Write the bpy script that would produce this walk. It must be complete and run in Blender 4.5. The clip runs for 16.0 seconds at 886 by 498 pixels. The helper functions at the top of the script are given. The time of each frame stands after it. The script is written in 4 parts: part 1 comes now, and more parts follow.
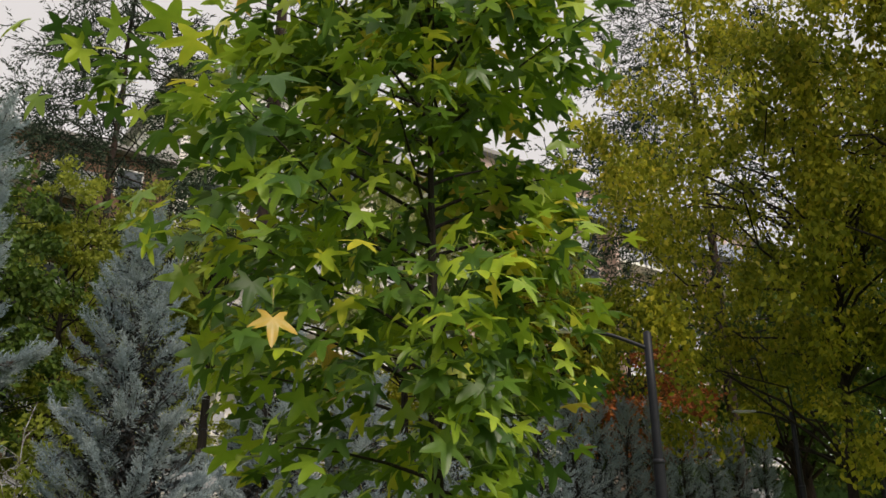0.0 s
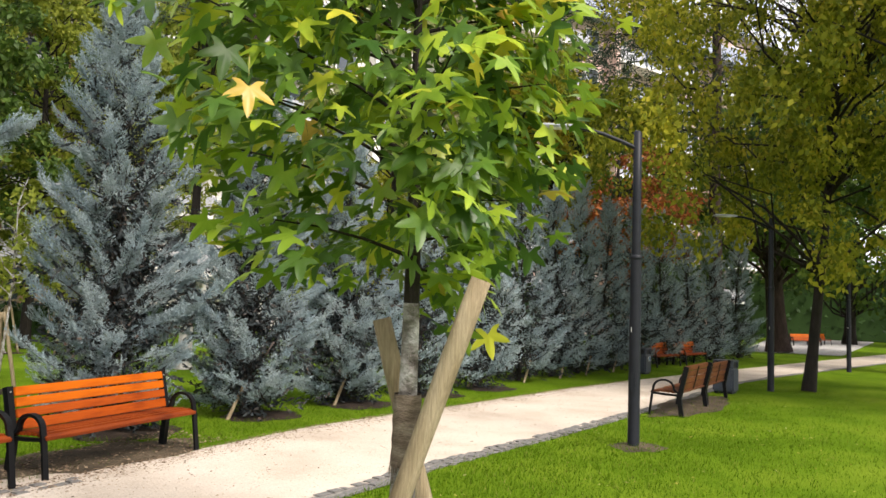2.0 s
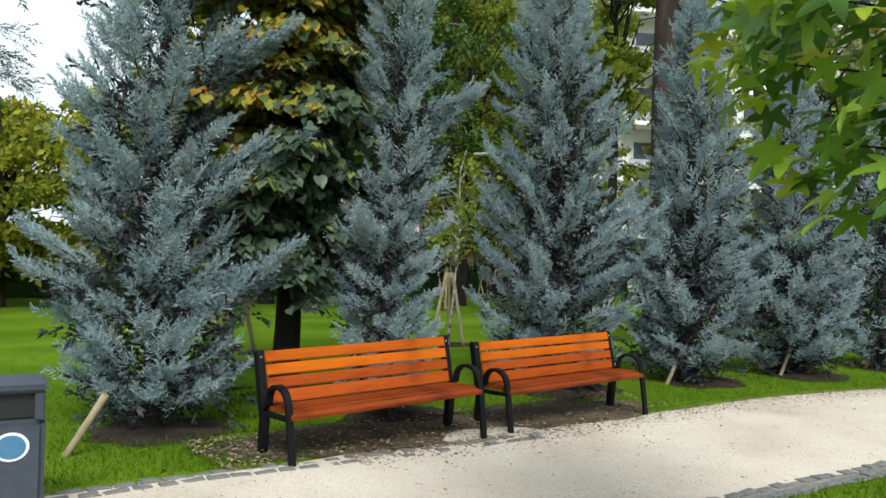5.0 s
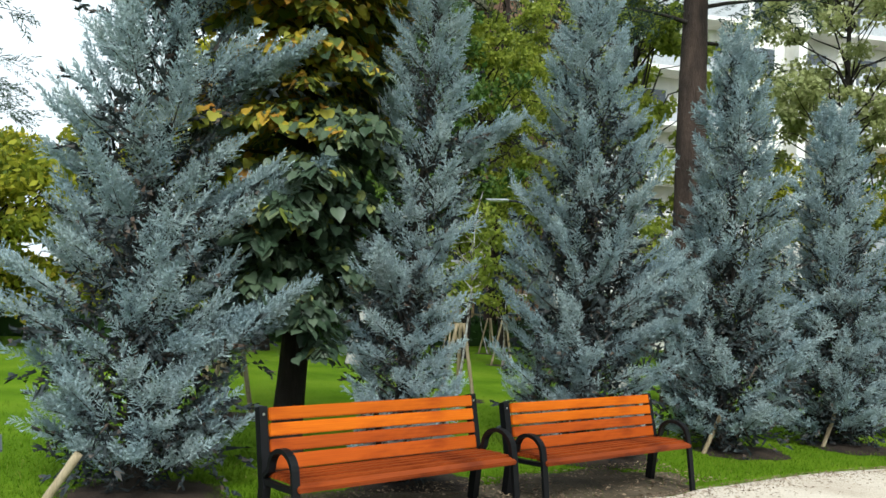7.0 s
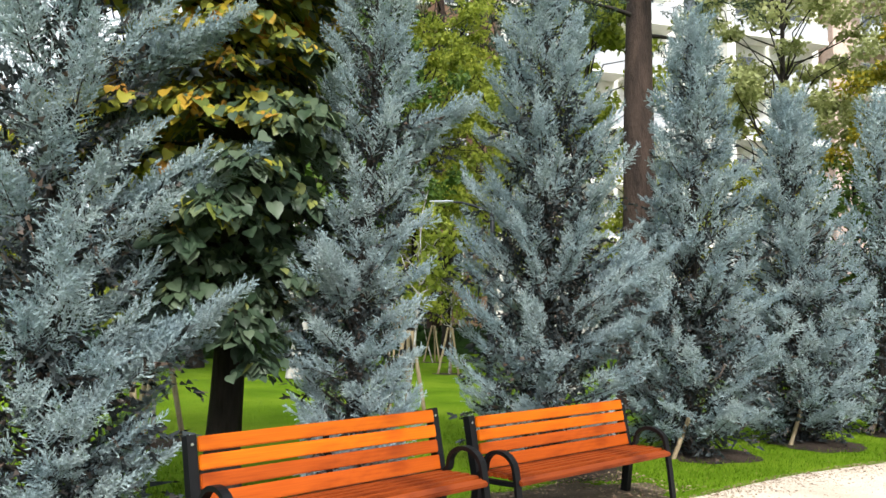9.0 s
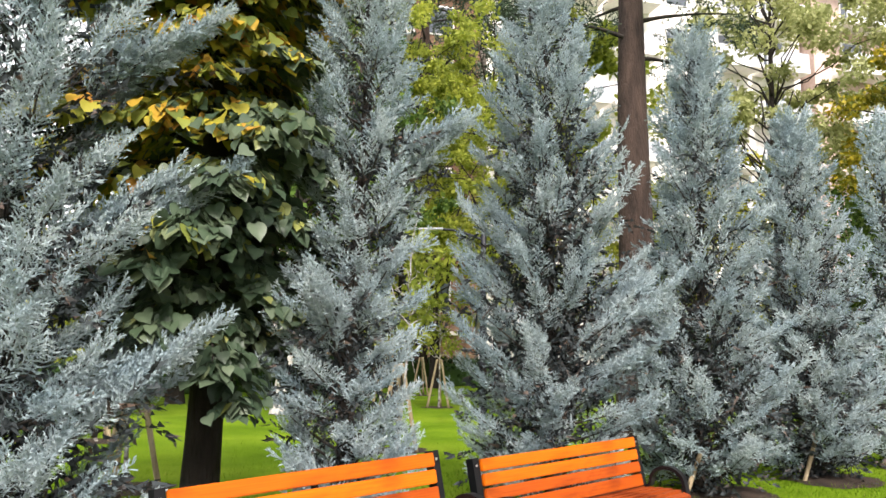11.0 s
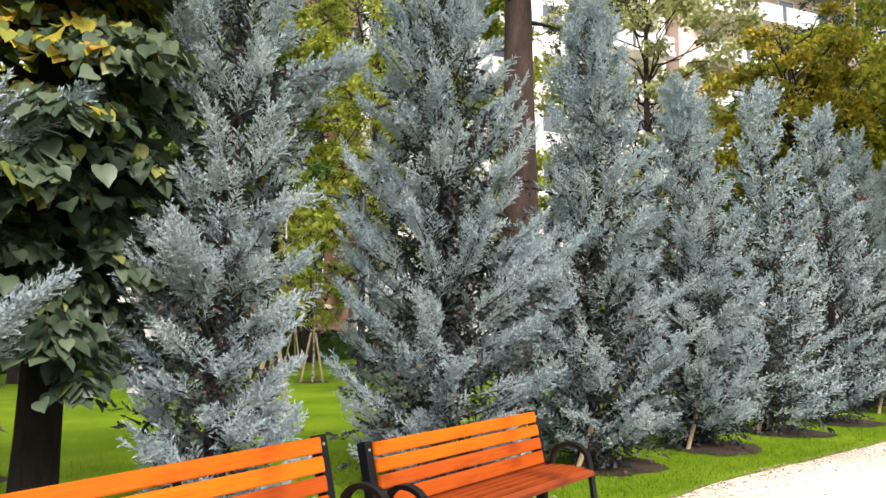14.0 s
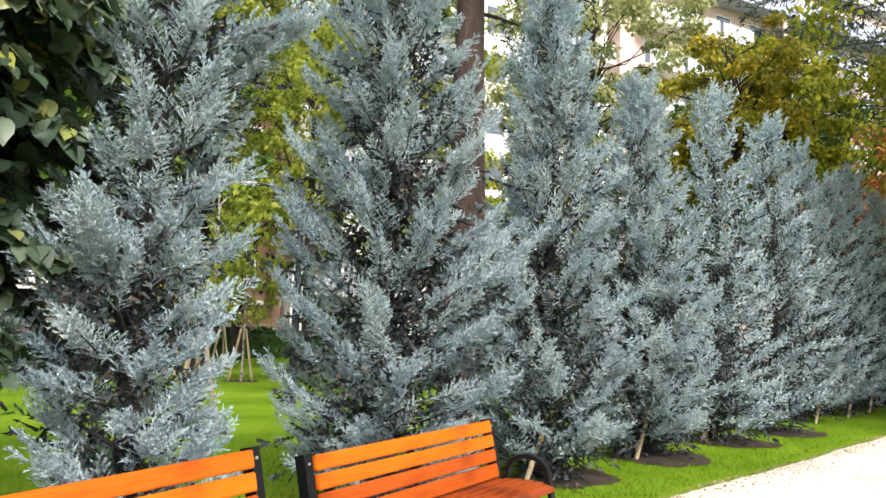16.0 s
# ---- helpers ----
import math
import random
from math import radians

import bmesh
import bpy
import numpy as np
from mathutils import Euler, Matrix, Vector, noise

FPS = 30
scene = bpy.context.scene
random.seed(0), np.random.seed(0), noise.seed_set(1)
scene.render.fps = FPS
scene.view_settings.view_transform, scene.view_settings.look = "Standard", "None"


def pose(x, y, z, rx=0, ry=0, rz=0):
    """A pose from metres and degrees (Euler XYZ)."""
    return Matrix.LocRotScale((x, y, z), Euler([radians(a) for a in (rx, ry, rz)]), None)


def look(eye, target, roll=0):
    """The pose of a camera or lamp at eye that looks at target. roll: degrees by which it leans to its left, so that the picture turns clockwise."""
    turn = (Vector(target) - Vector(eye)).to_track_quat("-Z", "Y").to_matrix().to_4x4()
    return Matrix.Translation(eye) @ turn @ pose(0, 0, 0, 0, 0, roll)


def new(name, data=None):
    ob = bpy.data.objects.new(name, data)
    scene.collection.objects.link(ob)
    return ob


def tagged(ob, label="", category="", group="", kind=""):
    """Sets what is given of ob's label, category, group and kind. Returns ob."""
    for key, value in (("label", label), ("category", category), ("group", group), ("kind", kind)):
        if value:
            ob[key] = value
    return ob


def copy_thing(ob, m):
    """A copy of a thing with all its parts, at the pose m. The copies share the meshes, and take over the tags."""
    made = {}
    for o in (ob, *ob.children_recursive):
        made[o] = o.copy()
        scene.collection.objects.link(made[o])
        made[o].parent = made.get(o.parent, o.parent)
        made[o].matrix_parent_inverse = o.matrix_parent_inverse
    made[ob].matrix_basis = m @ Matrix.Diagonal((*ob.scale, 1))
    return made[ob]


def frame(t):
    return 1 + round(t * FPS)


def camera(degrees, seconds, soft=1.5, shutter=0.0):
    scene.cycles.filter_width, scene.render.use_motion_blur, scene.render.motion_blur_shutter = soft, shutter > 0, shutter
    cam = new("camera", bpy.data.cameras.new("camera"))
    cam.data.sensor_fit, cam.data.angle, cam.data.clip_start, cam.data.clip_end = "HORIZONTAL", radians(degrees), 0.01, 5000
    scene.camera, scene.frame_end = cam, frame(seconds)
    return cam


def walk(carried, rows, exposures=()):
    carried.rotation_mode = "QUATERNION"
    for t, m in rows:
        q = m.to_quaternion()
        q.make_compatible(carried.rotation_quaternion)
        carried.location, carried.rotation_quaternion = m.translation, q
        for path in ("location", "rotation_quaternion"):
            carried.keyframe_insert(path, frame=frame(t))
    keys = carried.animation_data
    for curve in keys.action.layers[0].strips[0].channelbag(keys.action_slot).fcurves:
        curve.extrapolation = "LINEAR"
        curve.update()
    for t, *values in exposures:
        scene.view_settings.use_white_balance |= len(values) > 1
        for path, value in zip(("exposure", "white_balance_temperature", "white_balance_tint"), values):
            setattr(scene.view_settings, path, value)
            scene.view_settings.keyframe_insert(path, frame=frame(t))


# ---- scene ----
cam = camera(58.3, 16.0, soft=1.55)
PATH = [
    (0, (-2.63, -5.66, 1.572), (-0.927, -4.838, 2.223), -0.4),
    (0.5, (-2.636, -5.662, 1.569), (-0.89, -4.82, 2.062), 0.0),
    (1, (-2.68, -5.682, 1.556), (-0.899, -4.832, 1.883), 0.6),
    (1.5, (-2.648, -5.672, 1.542), (-0.848, -4.819, 1.728), 1.7),
    (2, (-2.588, -5.685, 1.529), (-0.781, -4.841, 1.68), 1.9),
    (2.5, (-2.584, -5.676, 1.519), (-0.781, -4.816, 1.61), 2.1),
    (3, (-2.636, -5.5, 1.507), (-0.964, -4.403, 1.526), 2.1),
    (3.5, (-2.618, -5.325, 1.504), (-1.139, -3.979, 1.513), 1.4),
    (4, (-2.595, -5.186, 1.48), (-1.299, -3.662, 1.495), 0.9),
    (4.2, (-2.574, -5.177, 1.495), (-1.33, -3.611, 1.51), 0.7),
    (6.3, (-2.342, -4.542, 1.461), (-1.161, -2.929, 1.493), 1.9),
    (6.5, (-2.317, -4.466, 1.453), (-1.13, -2.858, 1.518), 2.1),
    (7, (-2.22, -4.215, 1.451), (-1.019, -2.623, 1.603), 3.4),
    (7.5, (-2.17, -4.046, 1.427), (-0.941, -2.477, 1.587), 2.6),
    (8, (-2.101, -3.909, 1.432), (-0.794, -2.404, 1.592), 1.6),
    (8.5, (-1.953, -3.734, 1.428), (-0.641, -2.234, 1.601), 1.7),
    (9, (-1.877, -3.592, 1.411), (-0.557, -2.1, 1.592), 1.4),
    (9.2, (-1.854, -3.552, 1.421), (-0.535, -2.061, 1.617), 1.0),
    (11.5, (-1.585, -3.041, 1.41), (-0.222, -1.604, 1.686), 1.3),
    (12, (-1.569, -2.931, 1.396), (-0.147, -1.55, 1.661), 1.2),
    (12.5, (-1.464, -2.842, 1.4), (-0.008, -1.489, 1.629), 1.4),
    (13, (-1.354, -2.841, 1.395), (0.123, -1.509, 1.613), 1.1),
    (13.5, (-1.289, -2.786, 1.385), (0.233, -1.504, 1.588), 0.8),
    (14, (-1.237, -2.596, 1.387), (0.328, -1.367, 1.584), 0.4),
    (14.5, (-1.205, -2.453, 1.371), (0.367, -1.231, 1.563), 0.6),
    (15, (-1.157, -2.368, 1.382), (0.416, -1.148, 1.572), 0.6),
    (15.5, (-0.996, -2.259, 1.37), (0.587, -1.054, 1.566), 0.8),
    (16, (-0.876, -2.164, 1.374), (0.785, -1.069, 1.576), 1.8),
]
# white balance and exposure follow the clip's camera
EXPOSE = [(0.0, 0.1, 7250, 14), (0.5, 1.0, 7250, 14), (1.0, 1.42, 7200, 14), (1.5, 1.22, 7050, 14), (2.5, 0.95, 6700, 12), (4.0, 0.66, 6200, 5),
          (7.0, 0.88, 6050, 0), (9.0, 1.36, 6400, 7), (12.0, 1.74, 6900, 17), (14.0, 1.58, 6850, 17), (15.0, 1.55, 6700, 13), (16.0, 1.72, 6600, 12)]
walk(cam, [(t, look(eye, target, roll)) for t, eye, target, roll in PATH], EXPOSE)

# ---- world and sun: bright overcast ----
world = bpy.data.worlds.new("overcast_sky")
scene.world = world
world.use_nodes = True
wn, wl = world.node_tree.nodes, world.node_tree.links
sky = wn.new("ShaderNodeTexSky")
sky.sky_type, sky.sun_disc = "NISHITA", False
sky.sun_elevation, sky.sun_rotation = radians(46), radians(208)
sky.air_density, sky.dust_density = 1.0, 3.0
pale = wn.new("ShaderNodeHueSaturation")
pale.inputs["Saturation"].default_value = 0.18
wl.new(sky.outputs[0], pale.inputs["Color"])
cloud = wn.new("ShaderNodeMix")
cloud.data_type = "RGBA"
cloud.inputs["Factor"].default_value, cloud.inputs["B"].default_value = 0.8, (6.6, 6.8, 7.2, 1)
wl.new(pale.outputs[0], cloud.inputs["A"])
wl.new(cloud.outputs["Result"], wn["Background"].inputs["Color"])
wn["Background"].inputs["Strength"].default_value = 0.115
sun_data = bpy.data.lights.new("sun", "SUN")
sun_data.energy, sun_data.angle, sun_data.color = 2.6, radians(20), (1.0, 0.96, 0.9)
sun = new("sun", sun_data)
sun.matrix_world = look((0, 0, 20), (9, 17, 0))


# ---- materials ----
def nodes_of(name):
    m = bpy.data.materials.new(name)
    m.use_nodes = True
    nt = m.node_tree
    return m, nt, nt.nodes, nt.links, nt.nodes["Principled BSDF"]


def noise_node(nt, scale, detail=4.0, space="Object", stretch=(1, 1, 1), rough=0.55):
    co = nt.nodes.new("ShaderNodeTexCoord")
    mp = nt.nodes.new("ShaderNodeMapping")
    mp.inputs["Scale"].default_value = stretch
    tx = nt.nodes.new("ShaderNodeTexNoise")
    tx.inputs["Scale"].default_value, tx.inputs["Detail"].default_value = scale, detail
    tx.inputs["Roughness"].default_value = rough
    nt.links.new(co.outputs[space], mp.inputs[0])
    nt.links.new(mp.outputs[0], tx.inputs["Vector"])
    return tx.outputs["Fac"]


def ramp_node(nt, fac, stops):
    r = nt.nodes.new("ShaderNodeValToRGB")
    el = r.color_ramp.elements
    while len(el) < len(stops):
        el.new(0.5)
    for e, (p, c) in zip(el, stops):
        e.position, e.color = p, (*c, 1)
    nt.links.new(fac, r.inputs[0])
    return r.outputs[0]


def mix_node(nt, fac, a, b, kind="MIX"):
    x = nt.nodes.new("ShaderNodeMix")
    x.data_type, x.blend_type = "RGBA", kind
    for sock, v in ((x.inputs["Factor"], fac), (x.inputs["A"], a), (x.inputs["B"], b)):
        if hasattr(v, "is_linked"):
            nt.links.new(v, sock)
        elif isinstance(v, tuple):
            sock.default_value = (*v, 1)
        else:
            sock.default_value = v
    return x.outputs["Result"]


def bump_node(nt, height, strength, distance):
    b = nt.nodes.new("ShaderNodeBump")
    b.inputs["Strength"].default_value, b.inputs["Distance"].default_value = strength, distance
    nt.links.new(height, b.inputs["Height"])
    nt.links.new(b.outputs[0], nt.nodes["Principled BSDF"].inputs["Normal"])


def rough_mat(name, stops, scale, rough=0.85, fine=None, bump=(0.4, 0.01), stretch=(1, 1, 1), fine_mix=0.5, metal=0.0, spec=0.3):
    """Two scales of noise colour, with relief from the finer one."""
    m, nt, n, l, p = nodes_of(name)
    big = noise_node(nt, scale, 5, stretch=stretch)
    col = ramp_node(nt, big, stops)
    small = noise_node(nt, fine or scale * 9, 6, stretch=stretch)
    grain = ramp_node(nt, small, [(0.3, (0.45, 0.45, 0.45)), (0.7, (1.25, 1.25, 1.25))])
    col = mix_node(nt, fine_mix, col, mix_node(nt, 1.0, col, grain, "MULTIPLY"))
    l.new(col, p.inputs["Base Color"])
    p.inputs["Roughness"].default_value, p.inputs["Metallic"].default_value = rough, metal
    p.inputs["Specular IOR Level"].default_value = spec
    bump_node(nt, small, *bump)
    return m


def leaf_mat(name, stops, patch, patch_scale=2.0, rough=0.5, through_light=0.3, islands=True, patch_mix=0.5, spec=0.25):
    """Foliage: colour per leaf, shifted in patches of the crown, letting some light through."""
    m, nt, n, l, p = nodes_of(name)
    if islands:
        rnd = n.new("ShaderNodeNewGeometry").outputs["Random Per Island"]
    else:
        rnd = n.new("ShaderNodeObjectInfo").outputs["Random"]
    col = ramp_node(nt, rnd, stops)
    area = noise_node(nt, patch_scale, 3)
    tint = ramp_node(nt, area, [(0.35, patch[0]), (0.65, patch[1])])
    col = mix_node(nt, patch_mix, col, mix_node(nt, 1.0, col, tint, "MULTIPLY"))
    l.new(col, p.inputs["Base Color"])
    p.inputs["Roughness"].default_value, p.inputs["Specular IOR Level"].default_value = rough, spec
    tr = n.new("ShaderNodeBsdfTranslucent")
    l.new(col, tr.inputs["Color"])
    mx = n.new("ShaderNodeMixShader")
    mx.inputs[0].default_value = through_light
    l.new(p.outputs[0], mx.inputs[1])
    l.new(tr.outputs[0], mx.inputs[2])
    l.new(mx.outputs[0], n["Material Output"].inputs["Surface"])
    return m


def plain_mat(name, colour, rough=0.5, metal=0.0, spec=0.5):
    m, nt, n, l, p = nodes_of(name)
    var = ramp_node(nt, noise_node(nt, 14, 4), [(0.3, tuple(c * 0.8 for c in colour)), (0.7, tuple(min(1, c * 1.15) for c in colour))])
    l.new(var, p.inputs["Base Color"])
    p.inputs["Roughness"].default_value, p.inputs["Metallic"].default_value = rough, metal
    p.inputs["Specular IOR Level"].default_value = spec
    return m


M_GRASS = rough_mat("grass_ground", [(0.3, (0.06, 0.118, 0.004)), (0.5, (0.098, 0.172, 0.008)), (0.72, (0.155, 0.228, 0.016))], 0.55, 0.95, fine=45, bump=(0.8, 0.03), fine_mix=0.75, spec=0.04)
M_BLADE = leaf_mat("grass_blade", [(0.0, (0.045, 0.1, 0.003)), (0.6, (0.085, 0.16, 0.006)), (0.93, (0.14, 0.215, 0.014)), (1.0, (0.26, 0.26, 0.08))], ((0.7, 0.75, 0.7), (1.15, 1.1, 1.0)), 0.5, 0.75, 0.35, spec=0.06)
M_GRAVEL = rough_mat("fine_gravel", [(0.25, (0.42, 0.345, 0.275)), (0.5, (0.535, 0.46, 0.38)), (0.75, (0.6, 0.53, 0.455))], 0.9, 0.95, fine=55, bump=(0.5, 0.012), fine_mix=0.4)
M_GRIT = leaf_mat("grit_piece", [(0.0, (0.144, 0.1008, 0.0648)), (0.25, (0.3312, 0.2664, 0.2016)), (0.8, (0.4752, 0.4176, 0.3456)), (1.0, (0.2592, 0.1872, 0.0864))], ((0.9, 0.9, 0.9), (1.1, 1.1, 1.1)), 3, 0.9, 0.0, spec=0.15)
M_SETT = rough_mat("granite_sett", [(0.3, (0.1152, 0.1116, 0.108)), (0.55, (0.1944, 0.1872, 0.1764)), (0.8, (0.288, 0.2664, 0.2376))], 5, 0.85, fine=70, bump=(0.5, 0.01))
M_SETTBED = rough_mat("grey_grit", [(0.3, (0.13, 0.125, 0.115)), (0.55, (0.22, 0.21, 0.19)), (0.8, (0.36, 0.33, 0.29))], 4, 0.95, fine=60, bump=(0.8, 0.01), fine_mix=0.7)
M_SOIL = rough_mat("bare_soil", [(0.3, (0.0151, 0.0095, 0.00605)), (0.6, (0.0367, 0.0238, 0.0156)), (0.85, (0.0648, 0.0432, 0.0302))], 3.5, 0.95, fine=40, bump=(0.9, 0.03), fine_mix=0.7)
M_MULCH = rough_mat("trodden_soil", [(0.3, (0.04, 0.03, 0.018)), (0.55, (0.09, 0.068, 0.042)), (0.8, (0.17, 0.13, 0.09))], 2.5, 0.95, fine=38, bump=(0.9, 0.02), fine_mix=0.8)
M_BARK = rough_mat("dark_bark", [(0.3, (0.011, 0.0088, 0.00715)), (0.6, (0.0275, 0.022, 0.0176)), (0.85, (0.0495, 0.0396, 0.0319))], 5, 0.95, fine=28, bump=(1.0, 0.03), stretch=(1, 1, 0.22))
M_PINEBARK = rough_mat("red_brown_bark", [(0.3, (0.0163, 0.0104, 0.00845)), (0.6, (0.0455, 0.0292, 0.0228)), (0.85, (0.0845, 0.0553, 0.0429))], 4, 0.95, fine=22, bump=(1.0, 0.04), stretch=(1, 1, 0.3))
M_TWIG = rough_mat("brown_twig", [(0.3, (0.022, 0.02, 0.018)), (0.7, (0.06, 0.05, 0.042))], 8, 0.9)
M_GREYBARK = rough_mat("pale_bark", [(0.36, (0.05, 0.038, 0.03)), (0.47, (0.24, 0.22, 0.2)), (0.62, (0.5, 0.49, 0.47))], 7, 0.9, fine=34, bump=(1.0, 0.03), stretch=(1, 1, 1.2))
M_LIME = rough_mat("lime_wash", [(0.3, (0.324, 0.3096, 0.288)), (0.7, (0.5184, 0.504, 0.4752))], 7, 0.9, fine=40)
M_STAKE = rough_mat("weathered_pine", [(0.3, (0.1728, 0.1296, 0.072)), (0.55, (0.288, 0.2304, 0.144)), (0.8, (0.3744, 0.3168, 0.216))], 3, 0.8, fine=26, bump=(0.5, 0.008), stretch=(6, 6, 0.5))
M_WRAP = rough_mat("frayed_sacking", [(0.3, (0.07, 0.05, 0.035)), (0.55, (0.17, 0.13, 0.095)), (0.8, (0.3, 0.25, 0.2))], 9, 0.95, fine=60, bump=(0.9, 0.01), stretch=(1, 1, 4))
M_STEEL = plain_mat("black_painted_steel", (0.004, 0.0042, 0.005), 0.5, 0.0, 0.16)
M_POST = plain_mat("charcoal_painted_steel", (0.009, 0.0105, 0.015), 0.5, 0.0, 0.25)
M_BIN = plain_mat("grey_painted_metal", (0.035, 0.043, 0.06), 0.5)
# near black, stands for the shade inside the bin opening
M_BINDARK = plain_mat("opening_shade", (0.006, 0.006, 0.007), 0.7)
M_WHITE = plain_mat("white_plastic", (0.75, 0.75, 0.73), 0.4)
M_BLUEDISC = plain_mat("blue_sticker", (0.06, 0.16, 0.28), 0.4)
M_BOLT = plain_mat("zinc_bolt", (0.6, 0.6, 0.6), 0.3, 0.9)


def slat_mat(name, stops, worn):
    m, nt, n, l, p = nodes_of(name)
    grain = noise_node(nt, 5, 6, stretch=(0.6, 14, 14))
    col = ramp_node(nt, grain, stops)
    blot = ramp_node(nt, noise_node(nt, 3.2, 5, stretch=(1, 3, 3)), [(0.5, (1, 1, 1)), (0.72, worn)])
    col = mix_node(nt, 1.0, col, blot, "MULTIPLY")
    ob = ramp_node(nt, n.new("ShaderNodeObjectInfo").outputs["Random"], [(0, (0.85, 0.8, 0.8)), (1, (1.1, 1.1, 1.05))])
    col = mix_node(nt, 1.0, col, ob, "MULTIPLY")
    l.new(col, p.inputs["Base Color"])
    p.inputs["Roughness"].default_value, p.inputs["Specular IOR Level"].default_value = 0.5, 0.16
    bump_node(nt, grain, 0.25, 0.004)
    return m


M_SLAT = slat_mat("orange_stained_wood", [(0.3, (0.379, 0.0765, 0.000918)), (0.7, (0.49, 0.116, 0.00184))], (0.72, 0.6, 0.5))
# lower back slats redder and darker; seat darkest, with stronger worn blots
M_SLATLOW = slat_mat("red_orange_wood", [(0.3, (0.27, 0.0459, 0.0027)), (0.7, (0.367, 0.0702, 0.00432))], (0.65, 0.55, 0.5))
M_SEAT = slat_mat("dark_orange_wood", [(0.3, (0.146, 0.027, 0.0054)), (0.7, (0.243, 0.0459, 0.00702))], (0.5, 0.42, 0.4))
M_OLDSLAT = slat_mat("brown_stained_wood", [(0.3, (0.0936, 0.0324, 0.0144)), (0.7, (0.1584, 0.0576, 0.0252))], (0.6, 0.55, 0.5))

M_CYPRESS = leaf_mat("blue_grey_scale_leaf", [(0.0, (0.275, 0.342, 0.36)), (0.5, (0.325, 0.393, 0.412)), (1.0, (0.385, 0.45, 0.468))], ((0.64, 0.73, 0.78), (1.12, 1.1, 1.07)), 2.2, 0.9, 0.16, patch_mix=0.8, spec=0.02)
# inner cypress foliage: crown shade put into its near-black colour, a little dead brown
M_SHADECYPRESS = leaf_mat("shaded_inner_foliage", [(0.0, (0.02, 0.025, 0.026)), (0.8, (0.05, 0.06, 0.064)), (1.0, (0.1, 0.07, 0.055))], ((0.7, 0.7, 0.7), (1.1, 1.1, 1.1)), 2.0, 0.9, 0.0, spec=0.1)
M_STARLEAF = leaf_mat("star_leaf", [(0.0, (0.045, 0.11, 0.022)), (0.42, (0.125, 0.23, 0.03)), (0.74, (0.27, 0.4, 0.036)), (0.93, (0.44, 0.54, 0.05)), (0.985, (0.6, 0.53, 0.06)), (1.0, (0.62, 0.4, 0.09))], ((0.7, 0.85, 0.75), (1.2, 1.1, 1.0)), 2.5, 0.38, 0.38, spec=0.45, islands=False)
M_STARLEAF2 = leaf_mat("star_leaf_joined", [(0.0, (0.045, 0.11, 0.022)), (0.42, (0.125, 0.23, 0.03)), (0.74, (0.27, 0.4, 0.036)), (0.93, (0.44, 0.54, 0.05)), (0.985, (0.6, 0.53, 0.06)), (1.0, (0.62, 0.4, 0.09))], ((0.7, 0.85, 0.75), (1.2, 1.1, 1.0)), 2.5, 0.38, 0.38, spec=0.45)
M_HEARTLEAF = leaf_mat("heart_leaf", [(0.0, (0.026, 0.047, 0.026)), (0.55, (0.053, 0.08, 0.049)), (0.95, (0.1, 0.13, 0.083)), (1.0, (0.22, 0.23, 0.055))], ((0.7, 0.75, 0.8), (1.1, 1.1, 0.9)), 1.2, 0.45, 0.18, spec=0.3)
M_HEARTTOP = leaf_mat("turning_heart_leaf", [(0.0, (0.1, 0.14, 0.04)), (0.4, (0.24, 0.26, 0.045)), (0.75, (0.44, 0.36, 0.04)), (1.0, (0.46, 0.22, 0.045))], ((0.7, 0.75, 0.8), (1.2, 1.1, 0.9)), 1.5, 0.45, 0.4)
M_GREEN = leaf_mat("mid_green_leaf", [(0.0, (0.0432, 0.0792, 0.018)), (0.5, (0.072, 0.1368, 0.0252)), (1.0, (0.144, 0.2088, 0.036))], ((0.6, 0.68, 0.62), (1.2, 1.15, 1.0)), 0.5, 0.55, 0.4, patch_mix=0.75)
M_DARKGREEN = leaf_mat("dark_needle", [(0.0, (0.014, 0.026, 0.016)), (0.5, (0.028, 0.05, 0.03)), (1.0, (0.055, 0.085, 0.05))], ((0.6, 0.65, 0.6), (1.2, 1.15, 1.1)), 0.6, 0.7, 0.1)
M_YELLOWGREEN = leaf_mat("yellow_green_leaf", [(0.0, (0.12, 0.15, 0.018)), (0.5, (0.28, 0.3, 0.03)), (0.9, (0.44, 0.42, 0.045)), (1.0, (0.52, 0.42, 0.06))], ((0.5, 0.6, 0.6), (1.2, 1.15, 1.0)), 0.55, 0.6, 0.5, patch_mix=0.8, spec=0.12)
M_LIGHTGREEN = leaf_mat("light_green_leaf", [(0.0, (0.144, 0.1872, 0.0288)), (0.5, (0.2736, 0.3168, 0.0432)), (1.0, (0.4032, 0.432, 0.0792))], ((0.6, 0.7, 0.65), (1.2, 1.15, 1.0)), 0.6, 0.55, 0.6, patch_mix=0.7)
M_PALELEAF = leaf_mat("pale_green_leaf", [(0.0, (0.216, 0.2448, 0.0864)), (0.5, (0.3456, 0.3744, 0.1584)), (1.0, (0.4464, 0.4608, 0.2304))], ((0.7, 0.75, 0.7), (1.15, 1.1, 1.05)), 0.6, 0.6, 0.5)
M_GOLD = leaf_mat("golden_leaf", [(0.0, (0.1152, 0.1368, 0.0144)), (0.5, (0.2592, 0.2304, 0.018)), (1.0, (0.432, 0.3312, 0.0216))], ((0.5, 0.6, 0.6), (1.2, 1.1, 1.0)), 0.8, 0.55, 0.35, patch_mix=0.8)
